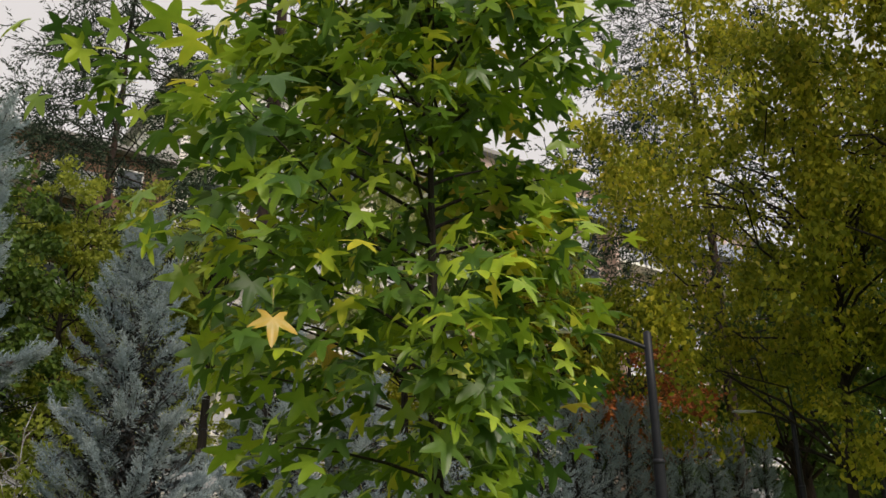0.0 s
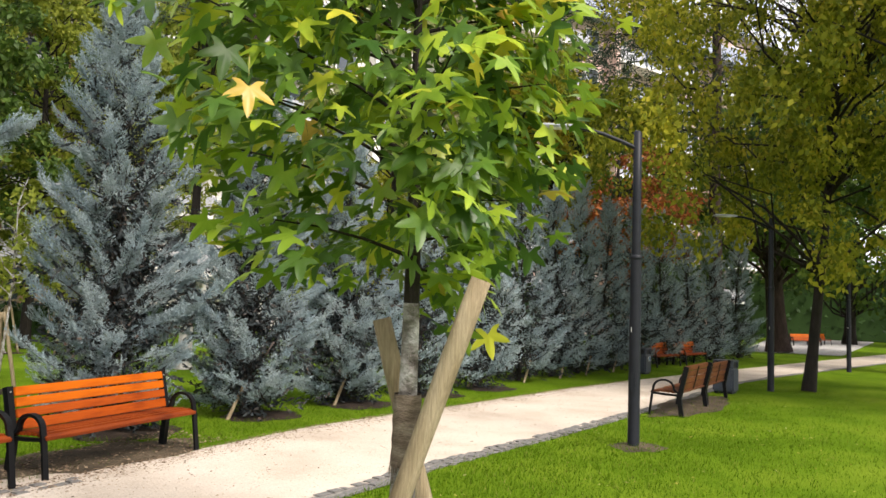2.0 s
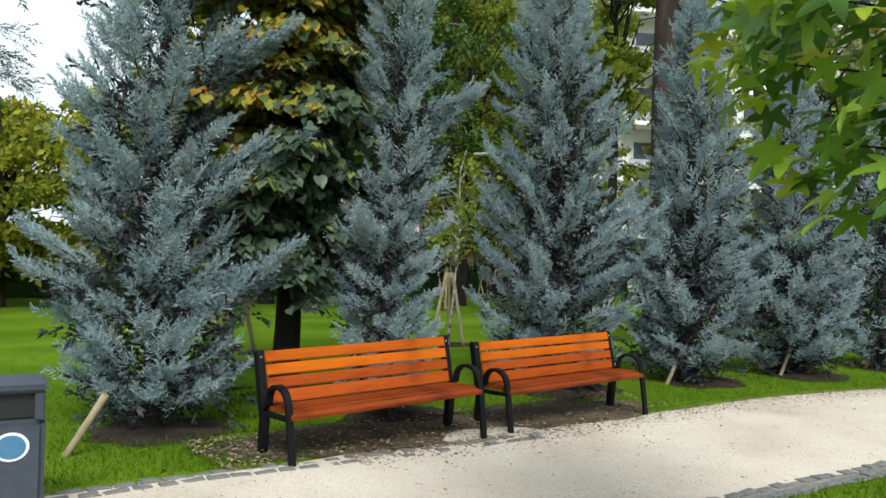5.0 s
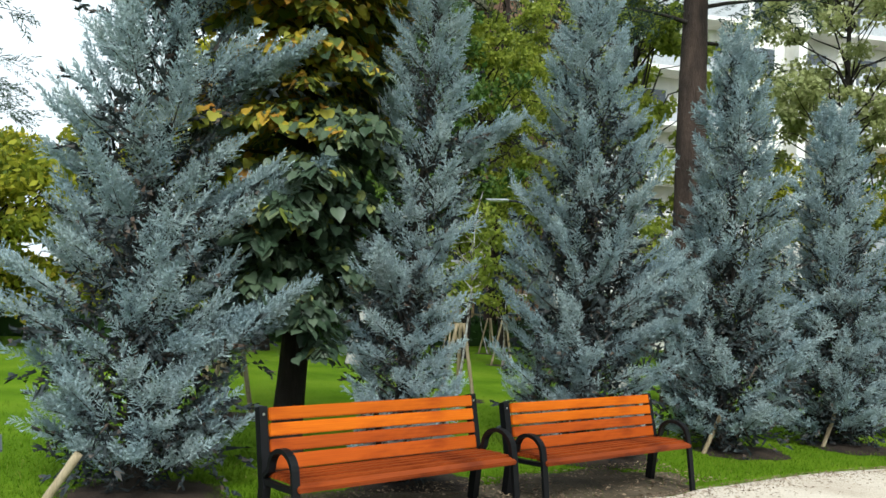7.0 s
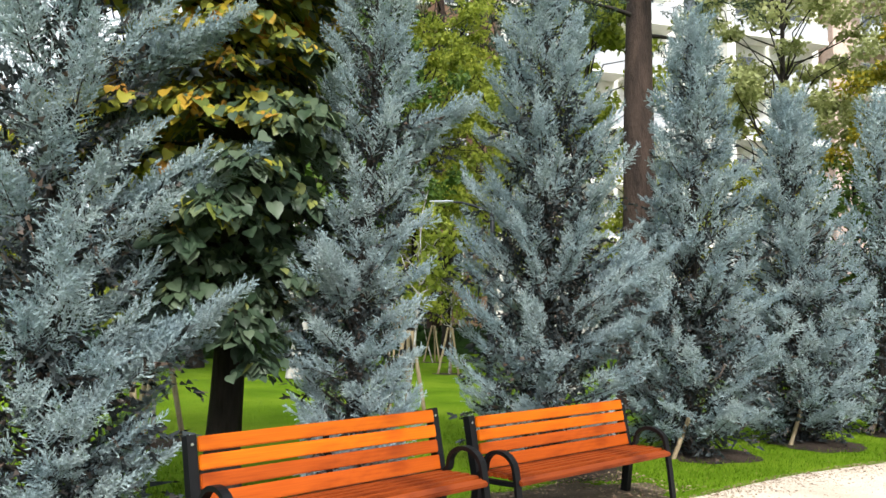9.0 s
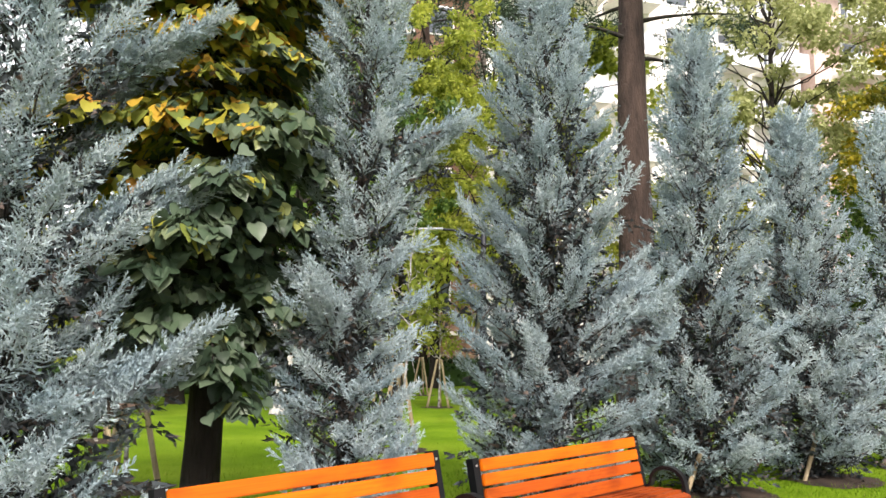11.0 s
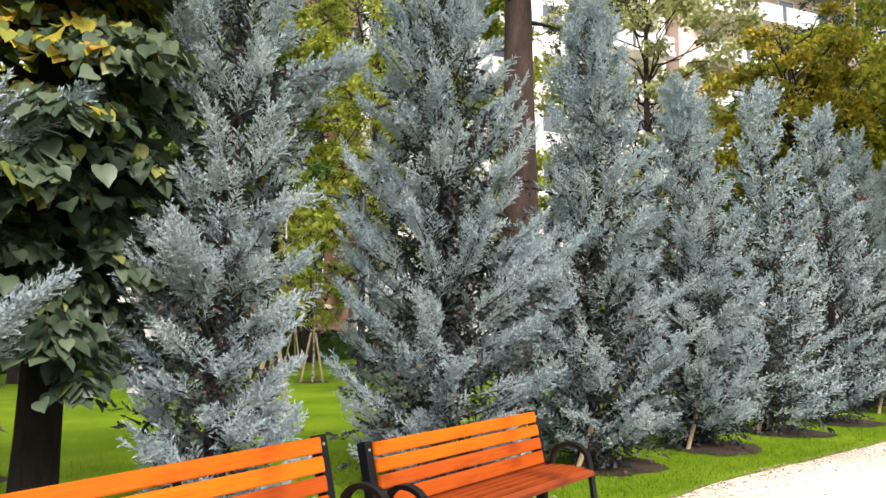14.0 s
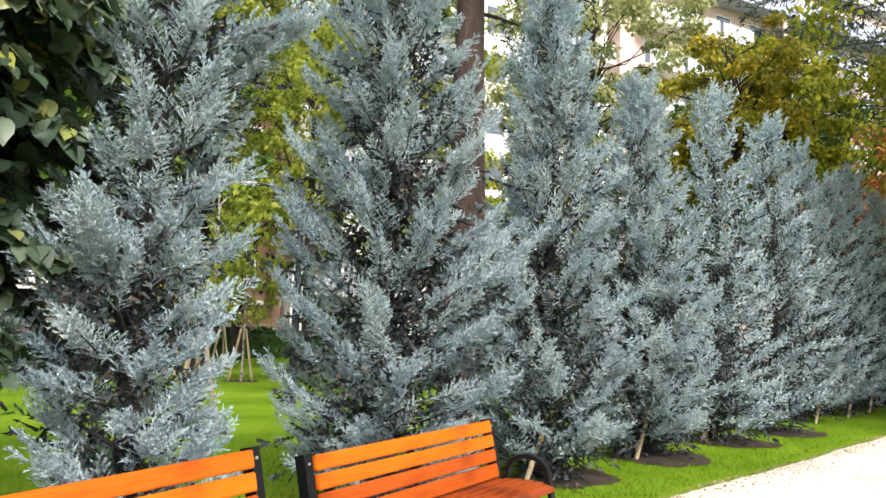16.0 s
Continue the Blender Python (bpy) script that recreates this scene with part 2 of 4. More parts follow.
M_RED = leaf_mat("orange_red_leaf", [(0.0, (0.072, 0.1008, 0.0216)), (0.3, (0.2592, 0.1008, 0.0288)), (0.7, (0.4464, 0.1152, 0.036)), (1.0, (0.504, 0.216, 0.0576))], ((0.6, 0.65, 0.6), (1.15, 1.1, 1.0)), 0.8, 0.6, 0.3)
M_FALLEN = leaf_mat("fallen_leaf", [(0.0, (0.216, 0.1584, 0.0432)), (0.5, (0.396, 0.3456, 0.0864)), (1.0, (0.432, 0.432, 0.252))], ((0.9, 0.9, 0.9), (1.1, 1.1, 1.1)), 3, 0.7, 0.2)
M_DRYLEAF = leaf_mat("dry_brown_leaf", [(0.0, (0.0936, 0.0612, 0.0396)), (0.5, (0.216, 0.1512, 0.1008)), (1.0, (0.3312, 0.252, 0.1728))], ((0.8, 0.8, 0.8), (1.1, 1.1, 1.1)), 3, 0.8, 0.05, spec=0.15)
M_HEDGE = leaf_mat("hedge_leaf", [(0.0, (0.012, 0.03, 0.008)), (0.5, (0.025, 0.06, 0.015)), (1.0, (0.05, 0.1, 0.025))], ((0.7, 0.75, 0.7), (1.1, 1.1, 1.0)), 1.0, 0.5, 0.2)

M_WALLWHITE = rough_mat("white_render", [(0.3, (0.76, 0.73, 0.68)), (0.7, (0.85, 0.83, 0.79))], 0.3, 0.9, fine=3, fine_mix=0.15, bump=(0.1, 0.01))
M_WALLPINK = rough_mat("pink_brown_brick", [(0.3, (0.5, 0.36, 0.31)), (0.7, (0.6, 0.46, 0.41))], 0.5, 0.9, fine=6, fine_mix=0.3, bump=(0.1, 0.01))
M_WALLBROWN = rough_mat("brown_cladding", [(0.3, (0.16, 0.09, 0.06)), (0.7, (0.24, 0.15, 0.1))], 0.5, 0.9, fine=5, fine_mix=0.3, bump=(0.1, 0.01))
M_BAND = plain_mat("blue_grey_panel", (0.34, 0.37, 0.48), 0.6)
M_RAIL = plain_mat("grey_rail", (0.42, 0.43, 0.46), 0.5)
M_ROOF = plain_mat("grey_roof", (0.3, 0.29, 0.28), 0.8)
M_GLASS = plain_mat("window_glass", (0.06, 0.075, 0.09), 0.08, 0.0, 0.8)
M_FRAME = plain_mat("white_window_frame", (0.7, 0.7, 0.68), 0.5)
M_TANWALL = rough_mat("tan_low_wall", [(0.3, (0.32, 0.2, 0.12)), (0.7, (0.45, 0.3, 0.19))], 0.6, 0.9, fine=5, fine_mix=0.3, bump=(0.1, 0.01))
M_PAVING = rough_mat("grey_paving", [(0.3, (0.3, 0.29, 0.28)), (0.7, (0.42, 0.41, 0.39))], 0.6, 0.9)


# ---- mesh helpers ----
def tri_data(name, V, F, mat, smooth=False):
    """Mesh data from vertex and face arrays."""
    me = bpy.data.meshes.new(name)
    V, F = np.asarray(V, np.float32), np.asarray(F, np.int32)
    k = F.shape[1]
    me.vertices.add(len(V))
    me.vertices.foreach_set("co", V.ravel())
    me.loops.add(F.size)
    me.loops.foreach_set("vertex_index", F.ravel())
    me.polygons.add(len(F))
    me.polygons.foreach_set("loop_start", np.arange(0, F.size, k, dtype=np.int32))
    me.polygons.foreach_set("loop_total", np.full(len(F), k, np.int32))
    if smooth:
        me.polygons.foreach_set("use_smooth", np.ones(len(F), bool))
    me.update(calc_edges=True)
    me.materials.append(mat)
    return me


def bm_data(name, bm, mat, smooth=False):
    me = bpy.data.meshes.new(name)
    bm.normal_update()
    bm.to_mesh(me)
    bm.free()
    me.materials.append(mat)
    if smooth:
        me.polygons.foreach_set("use_smooth", np.ones(len(me.polygons), bool))
    return me


def child(name, data, parent, m=None, label=""):
    ob = new(name, data)
    ob.parent = parent
    if m is not None:
        ob.matrix_basis = m
    return tagged(ob, label)


def part(name, bm, mat, parent, label="", smooth=False):
    return child(name, bm_data(name, bm, mat, smooth), parent, None, label)


def thing(name, m, label, category, group="", kind=""):
    ob = new(name)
    ob.empty_display_size = 0.2
    ob.matrix_basis = m
    return tagged(ob, label, category, group, kind)


def box_bm(size, centre=(0, 0, 0), bevel=0.0, m=None, bm=None):
    """A bevelled block."""
    bm = bm or bmesh.new()
    got = bmesh.ops.create_cube(bm, size=1.0)["verts"]
    bmesh.ops.transform(bm, matrix=Matrix.Translation(centre) @ Matrix.Diagonal((*size, 1)), verts=got)
    if bevel:
        edges = list({e for v in got for e in v.link_edges})
        got = [v for f in bmesh.ops.bevel(bm, geom=edges, offset=bevel, segments=2, affect="EDGES")["faces"] for v in f.verts] + [v for v in got if v.is_valid]
        got = list(set(got))
    if m is not None:
        bmesh.ops.transform(bm, matrix=m, verts=got)
    return bm


def tube_arrays(points, radii, sides=7, squash=1.0):
    """A tapered tube along points, closed at both ends."""
    P, radii = [Vector([float(c) for c in p]) for p in points], [float(q) for q in radii]
    V, F = [], []
    ref = Vector((0.31, 0.17, 0.93))
    for i, p in enumerate(P):
        d = (P[min(i + 1, len(P) - 1)] - P[max(i - 1, 0)]).normalized()
        a = d.cross(ref)
        a = a.normalized() if a.length > 1e-3 else d.orthogonal().normalized()
        b = d.cross(a)
        for k in range(sides):
            w = 2 * math.pi * k / sides
            V.append(p + radii[i] * (math.cos(w) * a + squash * math.sin(w) * b))
    for i in range(len(P) - 1):
        for k in range(sides):
            k2 = (k + 1) % sides
            F.append((i * sides + k, i * sides + k2, (i + 1) * sides + k2, (i + 1) * sides + k))
    return np.array([tuple(v) for v in V]), np.array(F)


def join_arrays(pieces):
    V, F, n = [], [], 0
    for v, f in pieces:
        V.append(v)
        F.append(f + n)
        n += len(v)
    return np.concatenate(V), np.concatenate(F)


def rotations(fwd, roll):
    """Rotation matrices whose x column is fwd, turned about it by roll."""
    fwd = fwd / np.linalg.norm(fwd, axis=1, keepdims=True)
    up = np.tile([0.0, 0.0, 1.0], (len(fwd), 1))
    up[np.abs(fwd[:, 2]) > 0.97] = (1, 0, 0)
    side = np.cross(up, fwd)
    side /= np.linalg.norm(side, axis=1, keepdims=True)
    top = np.cross(fwd, side)
    c, s = np.cos(roll)[:, None], np.sin(roll)[:, None]
    return np.stack([fwd, side * c + top * s, top * c - side * s], axis=2)


def scatter(templates, place, fwd, roll, size, rng):
    """Copies of small templates, joined: arrays of vertices and faces."""
    R = rotations(fwd, roll)
    pick = rng.integers(0, len(templates), len(place))
    out = []
    for k, (tv, tf) in enumerate(templates):
        i = np.nonzero(pick == k)[0]
        if not len(i):
            continue
        v = np.einsum("nij,vj->nvi", R[i], tv) * size[i, None, None] + place[i, None, :]
        f = tf[None] + (np.arange(len(i)) * len(tv))[:, None, None]
        out.append((v.reshape(-1, 3), f.reshape(-1, tf.shape[1])))
    return join_arrays(out)


def unit(rng, n):
    v = rng.normal(size=(n, 3))
    return v / np.linalg.norm(v, axis=1, keepdims=True)


# ---- ground, path ----
FAR_LINE = ((-14, 0.3), (-1.2, 0.2), (0, 0.1), (2, 0.02), (4.5, 0.04), (6.2, 0.02), (8.7, -0.5), (10, -0.68), (13, -1.15), (16.3, -1.8), (22, -3.28), (39, -7.9), (80, -19))
NEAR_LINE = ((-14, -1.9), (1.6, -2.13), (3.5, -2.3), (5, -2.42), (6, -2.64), (8.3, -2.98), (12, -3.42), (17, -3.95), (21, -4.85), (30, -7.5), (80, -22))


def eased(line, x):
    px, py = zip(*line)
    return float(np.mean([np.interp(x + d, px, py) for d in (-1.0, -0.5, 0.0, 0.5, 1.0)]))


def far_edge(x):
    """The path's edge on the side of the conifers."""
    return eased(FAR_LINE, x)


def near_edge(x):
    """The path's edge on the side of the lamps."""
    return eased(NEAR_LINE, x)


def sheet(name, xs, lo, hi, z, mat, label, category, rows=6, wob=0.0):
    V, F = [], []
    for x in xs:
        for j in range(rows + 1):
            a, b = lo(x), hi(x)
            e = wob * noise.noise((x * 1.3, j, 3.0)) if j in (0, rows) else 0.0
            V.append((x, a + (b - a) * j / rows + e, z + (0.006 * noise.noise((x * 0.8, j * 0.7, 0)) if 0 < j < rows else 0)))
    for i in range(len(xs) - 1):
        for j in range(rows):
            a = i * (rows + 1) + j
            F.append((a, a + rows + 1, a + rows + 2, a + 1))
    ob = new(name, tri_data(name, V, np.array(F), mat, True))
    return tagged(ob, label, category, kind="structure")


G = 1500.0
ground = tagged(new("ground", tri_data("ground", [(-G, -G, 0), (G, -G, 0), (G, G, 0), (-G, G, 0)], [(0, 1, 2, 3)], M_GRASS)), "short green park lawn", "lawn", kind="structure")
xs_path = [-14 + 0.5 * i for i in range(120)] + [46 + 2 * i for i in range(16)]
path = sheet("path", xs_path, lambda x: near_edge(x) + 0.13, lambda x: far_edge(x) - 0.02, 0.014, M_GRAVEL, "cream fine gravel park path", "path", 8, 0.1)

edging_bed = sheet("edging_bed", xs_path, lambda x: near_edge(x) - 0.05, lambda x: near_edge(x) + 0.2, 0.009, M_SETTBED, "grey grit bed of the path edging", "edging", 2, 0.05)


def patch(name, x, y, rx, ry, z, mat, label, category, seed, turn=0.0, dome=0.0):
    """A ragged patch of bare ground."""
    V, F, n = [(x, y, z + dome)], [], 40
    for ring in (0.5, 1.0):
        for k in range(n):
            w = 2 * math.pi * k / n
            r = ring * (1 + 0.28 * noise.noise((math.cos(w) * 2 + seed, math.sin(w) * 2, seed * 1.7)) + 0.1 * noise.noise((math.cos(w) * 7, math.sin(w) * 7 + seed, 1)))
            dx, dy = rx * r * math.cos(w), ry * r * math.sin(w)
            c, s = math.cos(turn), math.sin(turn)
            V.append((x + dx * c - dy * s, y + dx * s + dy * c, z + (dome * 0.6 if ring < 1 else -0.004)))
    for k in range(n):
        k2 = (k + 1) % n
        F += [(0, 1 + k, 1 + k2), (1 + k, 1 + n + k, 1 + n + k2), (1 + k, 1 + n + k2, 1 + k2)]
    return tagged(new(name, tri_data(name, V, F, mat, True)), label, category, kind="structure")


# ---- benches ----
BENCH_L, BENCH_H = 1.8, 0.82
BENCH_FIT = Matrix.Diagonal((1, 0.92, 0.94, 1))


def ribbon(points, width, thick):
    """A flat steel bar bent along points in the y-z plane, its width along x."""
    bm = bmesh.new()
    rings = []
    for i, (y, z) in enumerate(points):
        y0, z0 = points[max(i - 1, 0)]
        y1, z1 = points[min(i + 1, len(points) - 1)]
        n = math.hypot(y1 - y0, z1 - z0)
        ny, nz = -(z1 - z0) / n * thick / 2, (y1 - y0) / n * thick / 2
        rings.append([bm.verts.new((sx * width / 2, y + sn * ny, z + sn * nz)) for sx, sn in ((-1, -1), (1, -1), (1, 1), (-1, 1))])
    for r0, r1 in zip(rings, rings[1:]):
        for k in range(4):
            bm.faces.new((r0[k], r0[(k + 1) % 4], r1[(k + 1) % 4], r1[k]))
    bm.faces.new(rings[0][::-1])
    bm.faces.new(rings[-1])
    bmesh.ops.recalc_face_normals(bm, faces=bm.faces)
    return bm


def build_bench(m, label, group, slat=M_SLAT, seat=M_SEAT, low=M_SLATLOW):
    """A park bench: origin under its front corner, x along it, y to its back."""
    top = thing("park_bench", m @ BENCH_FIT, label, "bench", group)
    # side frames: rear post, seat bar, arched arm running down to the front foot
    post_y = lambda z: 0.50 + 0.12 * max(0.0, (z - 0.3) / 0.52) - 0.04 * max(0.0, (0.3 - z) / 0.3) * -1
    post_line = [(post_y(z), z) for z in (-0.06, 0.15, 0.3, 0.45, 0.6, 0.72, BENCH_H)]
    arm = [(-0.008, -0.06), (0.018, 0.14), (0.036, 0.28), (0.052, 0.39), (0.066, 0.455)]
    arm += [(0.238 - 0.17 * math.cos(math.radians(a)), 0.455 + 0.13 * math.sin(math.radians(a))) for a in range(12, 181, 14)]
    arm += [(0.415, 0.43), (0.46, 0.395), (0.51, 0.38)]
    for x in (0.03, BENCH_L - 0.03):
        side = part("side_frame", ribbon(post_line, 0.055, 0.075), M_STEEL, top)
        side.location.x = x
        bolt = part("bolt", box_bm((0.016, 0.008, 0.016), (0, post_y(0.775) - 0.041, 0.775), 0.003), M_BOLT, side)
        rail = part("armrest", ribbon(arm, 0.05, 0.03), M_STEEL, top)
        rail.location.x = x
        bar = part("seat_bar", ribbon([(0.05, 0.365), (0.28, 0.35), (0.52, 0.345)], 0.04, 0.035), M_STEEL, top)
        bar.location.x = x
    mid = part("centre_strap", ribbon([(0.08, 0.372), (0.3, 0.358), (0.47, 0.352), (0.52, 0.4), (0.57, 0.6), (0.615, 0.8)], 0.04, 0.012), M_STEEL, top)
    mid.location.x = BENCH_L / 2
    # back slats, the two lower ones redder and darker
    tilt = math.atan2(0.12, 0.52)
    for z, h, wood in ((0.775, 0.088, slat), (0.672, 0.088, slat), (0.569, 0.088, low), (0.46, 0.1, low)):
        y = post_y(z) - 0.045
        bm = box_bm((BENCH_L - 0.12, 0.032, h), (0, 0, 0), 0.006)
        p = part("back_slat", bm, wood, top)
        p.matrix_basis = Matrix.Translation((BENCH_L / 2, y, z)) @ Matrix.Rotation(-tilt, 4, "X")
    # seat slats, darker than the back, the front one rounded down
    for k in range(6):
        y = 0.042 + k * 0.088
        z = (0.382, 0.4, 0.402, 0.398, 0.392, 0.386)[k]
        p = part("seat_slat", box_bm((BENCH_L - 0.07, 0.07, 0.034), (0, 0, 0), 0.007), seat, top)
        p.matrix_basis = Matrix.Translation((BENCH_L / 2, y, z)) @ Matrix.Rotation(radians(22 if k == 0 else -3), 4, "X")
    return top


bench = build_bench(pose(0.01, 0.02, -0.012, 0, -1.7, 0.2), "orange slatted wooden bench with arched black steel arms", "benches beside the path")
copy_thing(bench, pose(2.075, 0.055, 0.015, 0, -1.5, -0.9) @ BENCH_FIT)
far_pair = "far orange slatted bench with black steel frame by the path"
for x, y, turn in ((21.6, -1.5, -14), (23.7, -2.05, -14), (51.0, -4.6, -60), (54.5, -6.2, -20)):
    tagged(copy_thing(bench, pose(x, y, 0, 0, 0, turn) @ BENCH_FIT), far_pair)
old = build_bench(pose(11.95, -3.52, 0, 0, 0, 175), "dark brown slatted bench seen from behind on the lawn edge", "benches on the lawn side", M_OLDSLAT, M_OLDSLAT, M_OLDSLAT)
copy_thing(old, pose(13.95, -3.7, 0, 0, 0, 175) @ BENCH_FIT)


# ---- lamps and bins ----
def build_lamp(m, label, turn):
    """Park lamp: stepped post, a bent arm and a flat head."""
    top = thing("park_lamp", m, label, "street lamp", "park lamps")
    V, F = tube_arrays([(0, 0, 0), (0, 0, 0.02), (0, 0, 1.0), (0, 0, 2.2)], [0.074, 0.07, 0.068, 0.066], 16)
    child("lower_post", tri_data("lower_post", V, F, M_POST, True), top)
    V, F = tube_arrays([(0, 0, 2.19), (0, 0, 2.2), (0, 0, 2.24), (0, 0, 2.25)], [0.06, 0.074, 0.074, 0.055], 16)
    child("collar", tri_data("collar", V, F, M_POST, True), top)
    V, F = tube_arrays([(0, 0, 2.2), (0, 0, 3.0), (0, 0, 3.74), (0, 0, 3.76)], [0.054, 0.052, 0.05, 0.02], 16)
    child("upper_post", tri_data("upper_post", V, F, M_POST, True), top)
    w = radians(turn)
    d = Vector((math.cos(w), math.sin(w), 0))
    pts = [d * 0.03 + Vector((0, 0, 3.55)), d * 0.2 + Vector((0, 0, 3.62)), d * 0.42 + Vector((0, 0, 3.7)), d * 0.62 + Vector((0, 0, 3.75)), d * 0.8 + Vector((0, 0, 3.76))]
    V, F = tube_arrays(pts, [0.026, 0.026, 0.025, 0.024, 0.022], 10)
    child("arm", tri_data("arm", V, F, M_POST, True), top)
    m2 = Matrix.Translation(d * 1.02 + Vector((0, 0, 3.77))) @ Matrix.Rotation(w, 4, "Z")
    head = part("lamp_head", box_bm((0.5, 0.17, 0.04), (0, 0, 0), 0.018), M_RAIL, top, "pale grey flat lamp head")
    head.matrix_basis = m2
    lens = part("lens", box_bm((0.3, 0.11, 0.01), (0.03, 0, -0.024), 0.004), M_WHITE, head)
    hatch = part("hatch", box_bm((0.008, 0.06, 0.22), (-0.07, 0, 0.75), 0.003), M_POST, top)
    tag = part("number_disc", box_bm((0.045, 0.006, 0.07), (-0.05, 0.045, 1.36), 0.004, Matrix.Rotation(0.25, 4, "Z")), M_WHITE, top, "small white number sticker")
    return top


build_lamp(pose(6.975, -3.77, 0), "charcoal steel park lamp with flat head on lawn", 118)
for x, y, turn in ((16.1, -4.86, 118), (25.3, -6.7, 118), (9.03, 7.3, 125)):
    build_lamp(pose(x, y, 0), "charcoal steel park lamp standing farther off", turn)


BIN_FIT = Matrix.Diagonal((1, 1, 0.88, 1))


def build_bin(m, label):
    """Litter bin: a square body with rounded corners, an opening band and a lid."""
    top = thing("litter_bin", m, label, "litter bin", "litter bins")
    part("body", box_bm((0.42, 0.42, 0.62), (0, 0, 0.36), 0.03), M_BIN, top)
    part("foot_plate", box_bm((0.36, 0.36, 0.05), (0, 0, 0.026), 0.008), M_POST, top)
    # opening filled by a solid block, its inner shade put into the colour
    part("opening_block", box_bm((0.34, 0.34, 0.16), (0, 0, 0.75), 0.01), M_BINDARK, top, "dark opening")
    for sx in (-1, 1):
        for sy in (-1, 1):
            part("corner_post", box_bm((0.05, 0.05, 0.17), (sx * 0.18, sy * 0.18, 0.75), 0.008), M_BIN, top)
    part("lid", box_bm((0.44, 0.44, 0.05), (0, 0, 0.855), 0.02), M_BIN, top, "pale worn lid")
    bm = bmesh.new()
    bmesh.ops.create_cone(bm, cap_ends=True, segments=28, radius1=0.085, radius2=0.085, depth=0.006)
    bmesh.ops.transform(bm, matrix=pose(0.05, -0.213, 0.52, 90), verts=bm.verts)
    disc = part("round_sticker", bm, M_WHITE, top, "round white and blue sticker")
    bm = bmesh.new()
    bmesh.ops.create_cone(bm, cap_ends=True, segments=28, radius1=0.07, radius2=0.07, depth=0.006)
    bmesh.ops.transform(bm, matrix=pose(0.05, -0.217, 0.52, 90), verts=bm.verts)
    part("sticker_centre", bm, M_BLUEDISC, disc)
    return top


litter_bin = build_bin(pose(-1.8, -0.2, 0, 0, 0, -8) @ BIN_FIT, "grey metal litter bin with round blue sticker")
copy_thing(litter_bin, pose(18.9, -1.55, 0, 0, 0, -10) @ BIN_FIT)
copy_thing(litter_bin, pose(14.9, -4.05, 0, 0, 0, 170) @ BIN_FIT)
copy_thing(litter_bin, pose(52.8, -5.6, 0, 0, 0, 150) @ BIN_FIT)


# ---- blue conifers ----
def feather_templates(seed, twigs, subs, count=6, width=1.0, flat=0.45):
    """Feathered sprays, one metre long along x: a bent axis with comb-like twigs to both sides, each twig set with fine blades."""
    r = np.random.default_rng(seed)
    out = []
    for _ in range(count):
        V, F = [], []

        def blade(p, d, ln, w):
            d = d / np.linalg.norm(d)
            s = np.cross(d, unit(r, 1)[0])
            s /= np.linalg.norm(s)
            n = len(V)
            V.extend([p + s * w * width, p + d * ln, p - s * w * width])
            F.append((n, n + 1, n + 2))

        curl = 0.1 + 0.14 * r.random()
        for i in range(twigs):
            s = 0.04 + 0.9 * (i + 0.5 * r.random()) / twigs
            p = np.array([s, 0, curl * s * s])
            side = 1 if i % 2 else -1
            tilt = flat * r.normal()
            open_a = 0.95 - 0.35 * s + 0.14 * r.normal()
            d = np.array([math.cos(open_a), side * math.sin(open_a) * math.cos(tilt), math.sin(open_a) * math.sin(tilt) + 0.12])
            ln = (0.4 - 0.26 * s) * (0.75 + 0.5 * r.random())
            blade(p, d, ln, 0.014)
            for k in range(subs):
                q = p + d * ln * (0.15 + 0.85 * (k + 0.3) / subs)
                e = d * 0.75 + unit(r, 1)[0] * 0.75 + np.array([0.25, 0, 0.12])
                blade(q, e, ln * (0.27 - 0.1 * k / subs) + 0.03, 0.017)
        for k in range(3):
            blade(np.array([0.84 + 0.04 * k, 0, curl * 0.75]), np.array([1, 0.35 * r.normal(), 0.3]), 0.16, 0.018)
        out.append((np.array(V), np.array(F)))
    return out


def spray_templates(seed, fingers, subs, count=5, width=1.0):
    """Open sprays, one metre long along x, of pointed blades set all round."""
    return feather_templates(seed, fingers, subs, count, width, 1.2)


SPRAYS_FINE = feather_templates(3, 16, 8, width=0.98)
SPRAYS_MEDIUM = feather_templates(6, 14, 7, width=1.25)
SPRAYS_COARSE = feather_templates(4, 8, 4, width=2.1)
SPRAYS_INNER = feather_templates(7, 7, 3, width=2.2, flat=1.2)
SPRAYS_CEDAR = spray_templates(5, 8, 2, width=1.5)


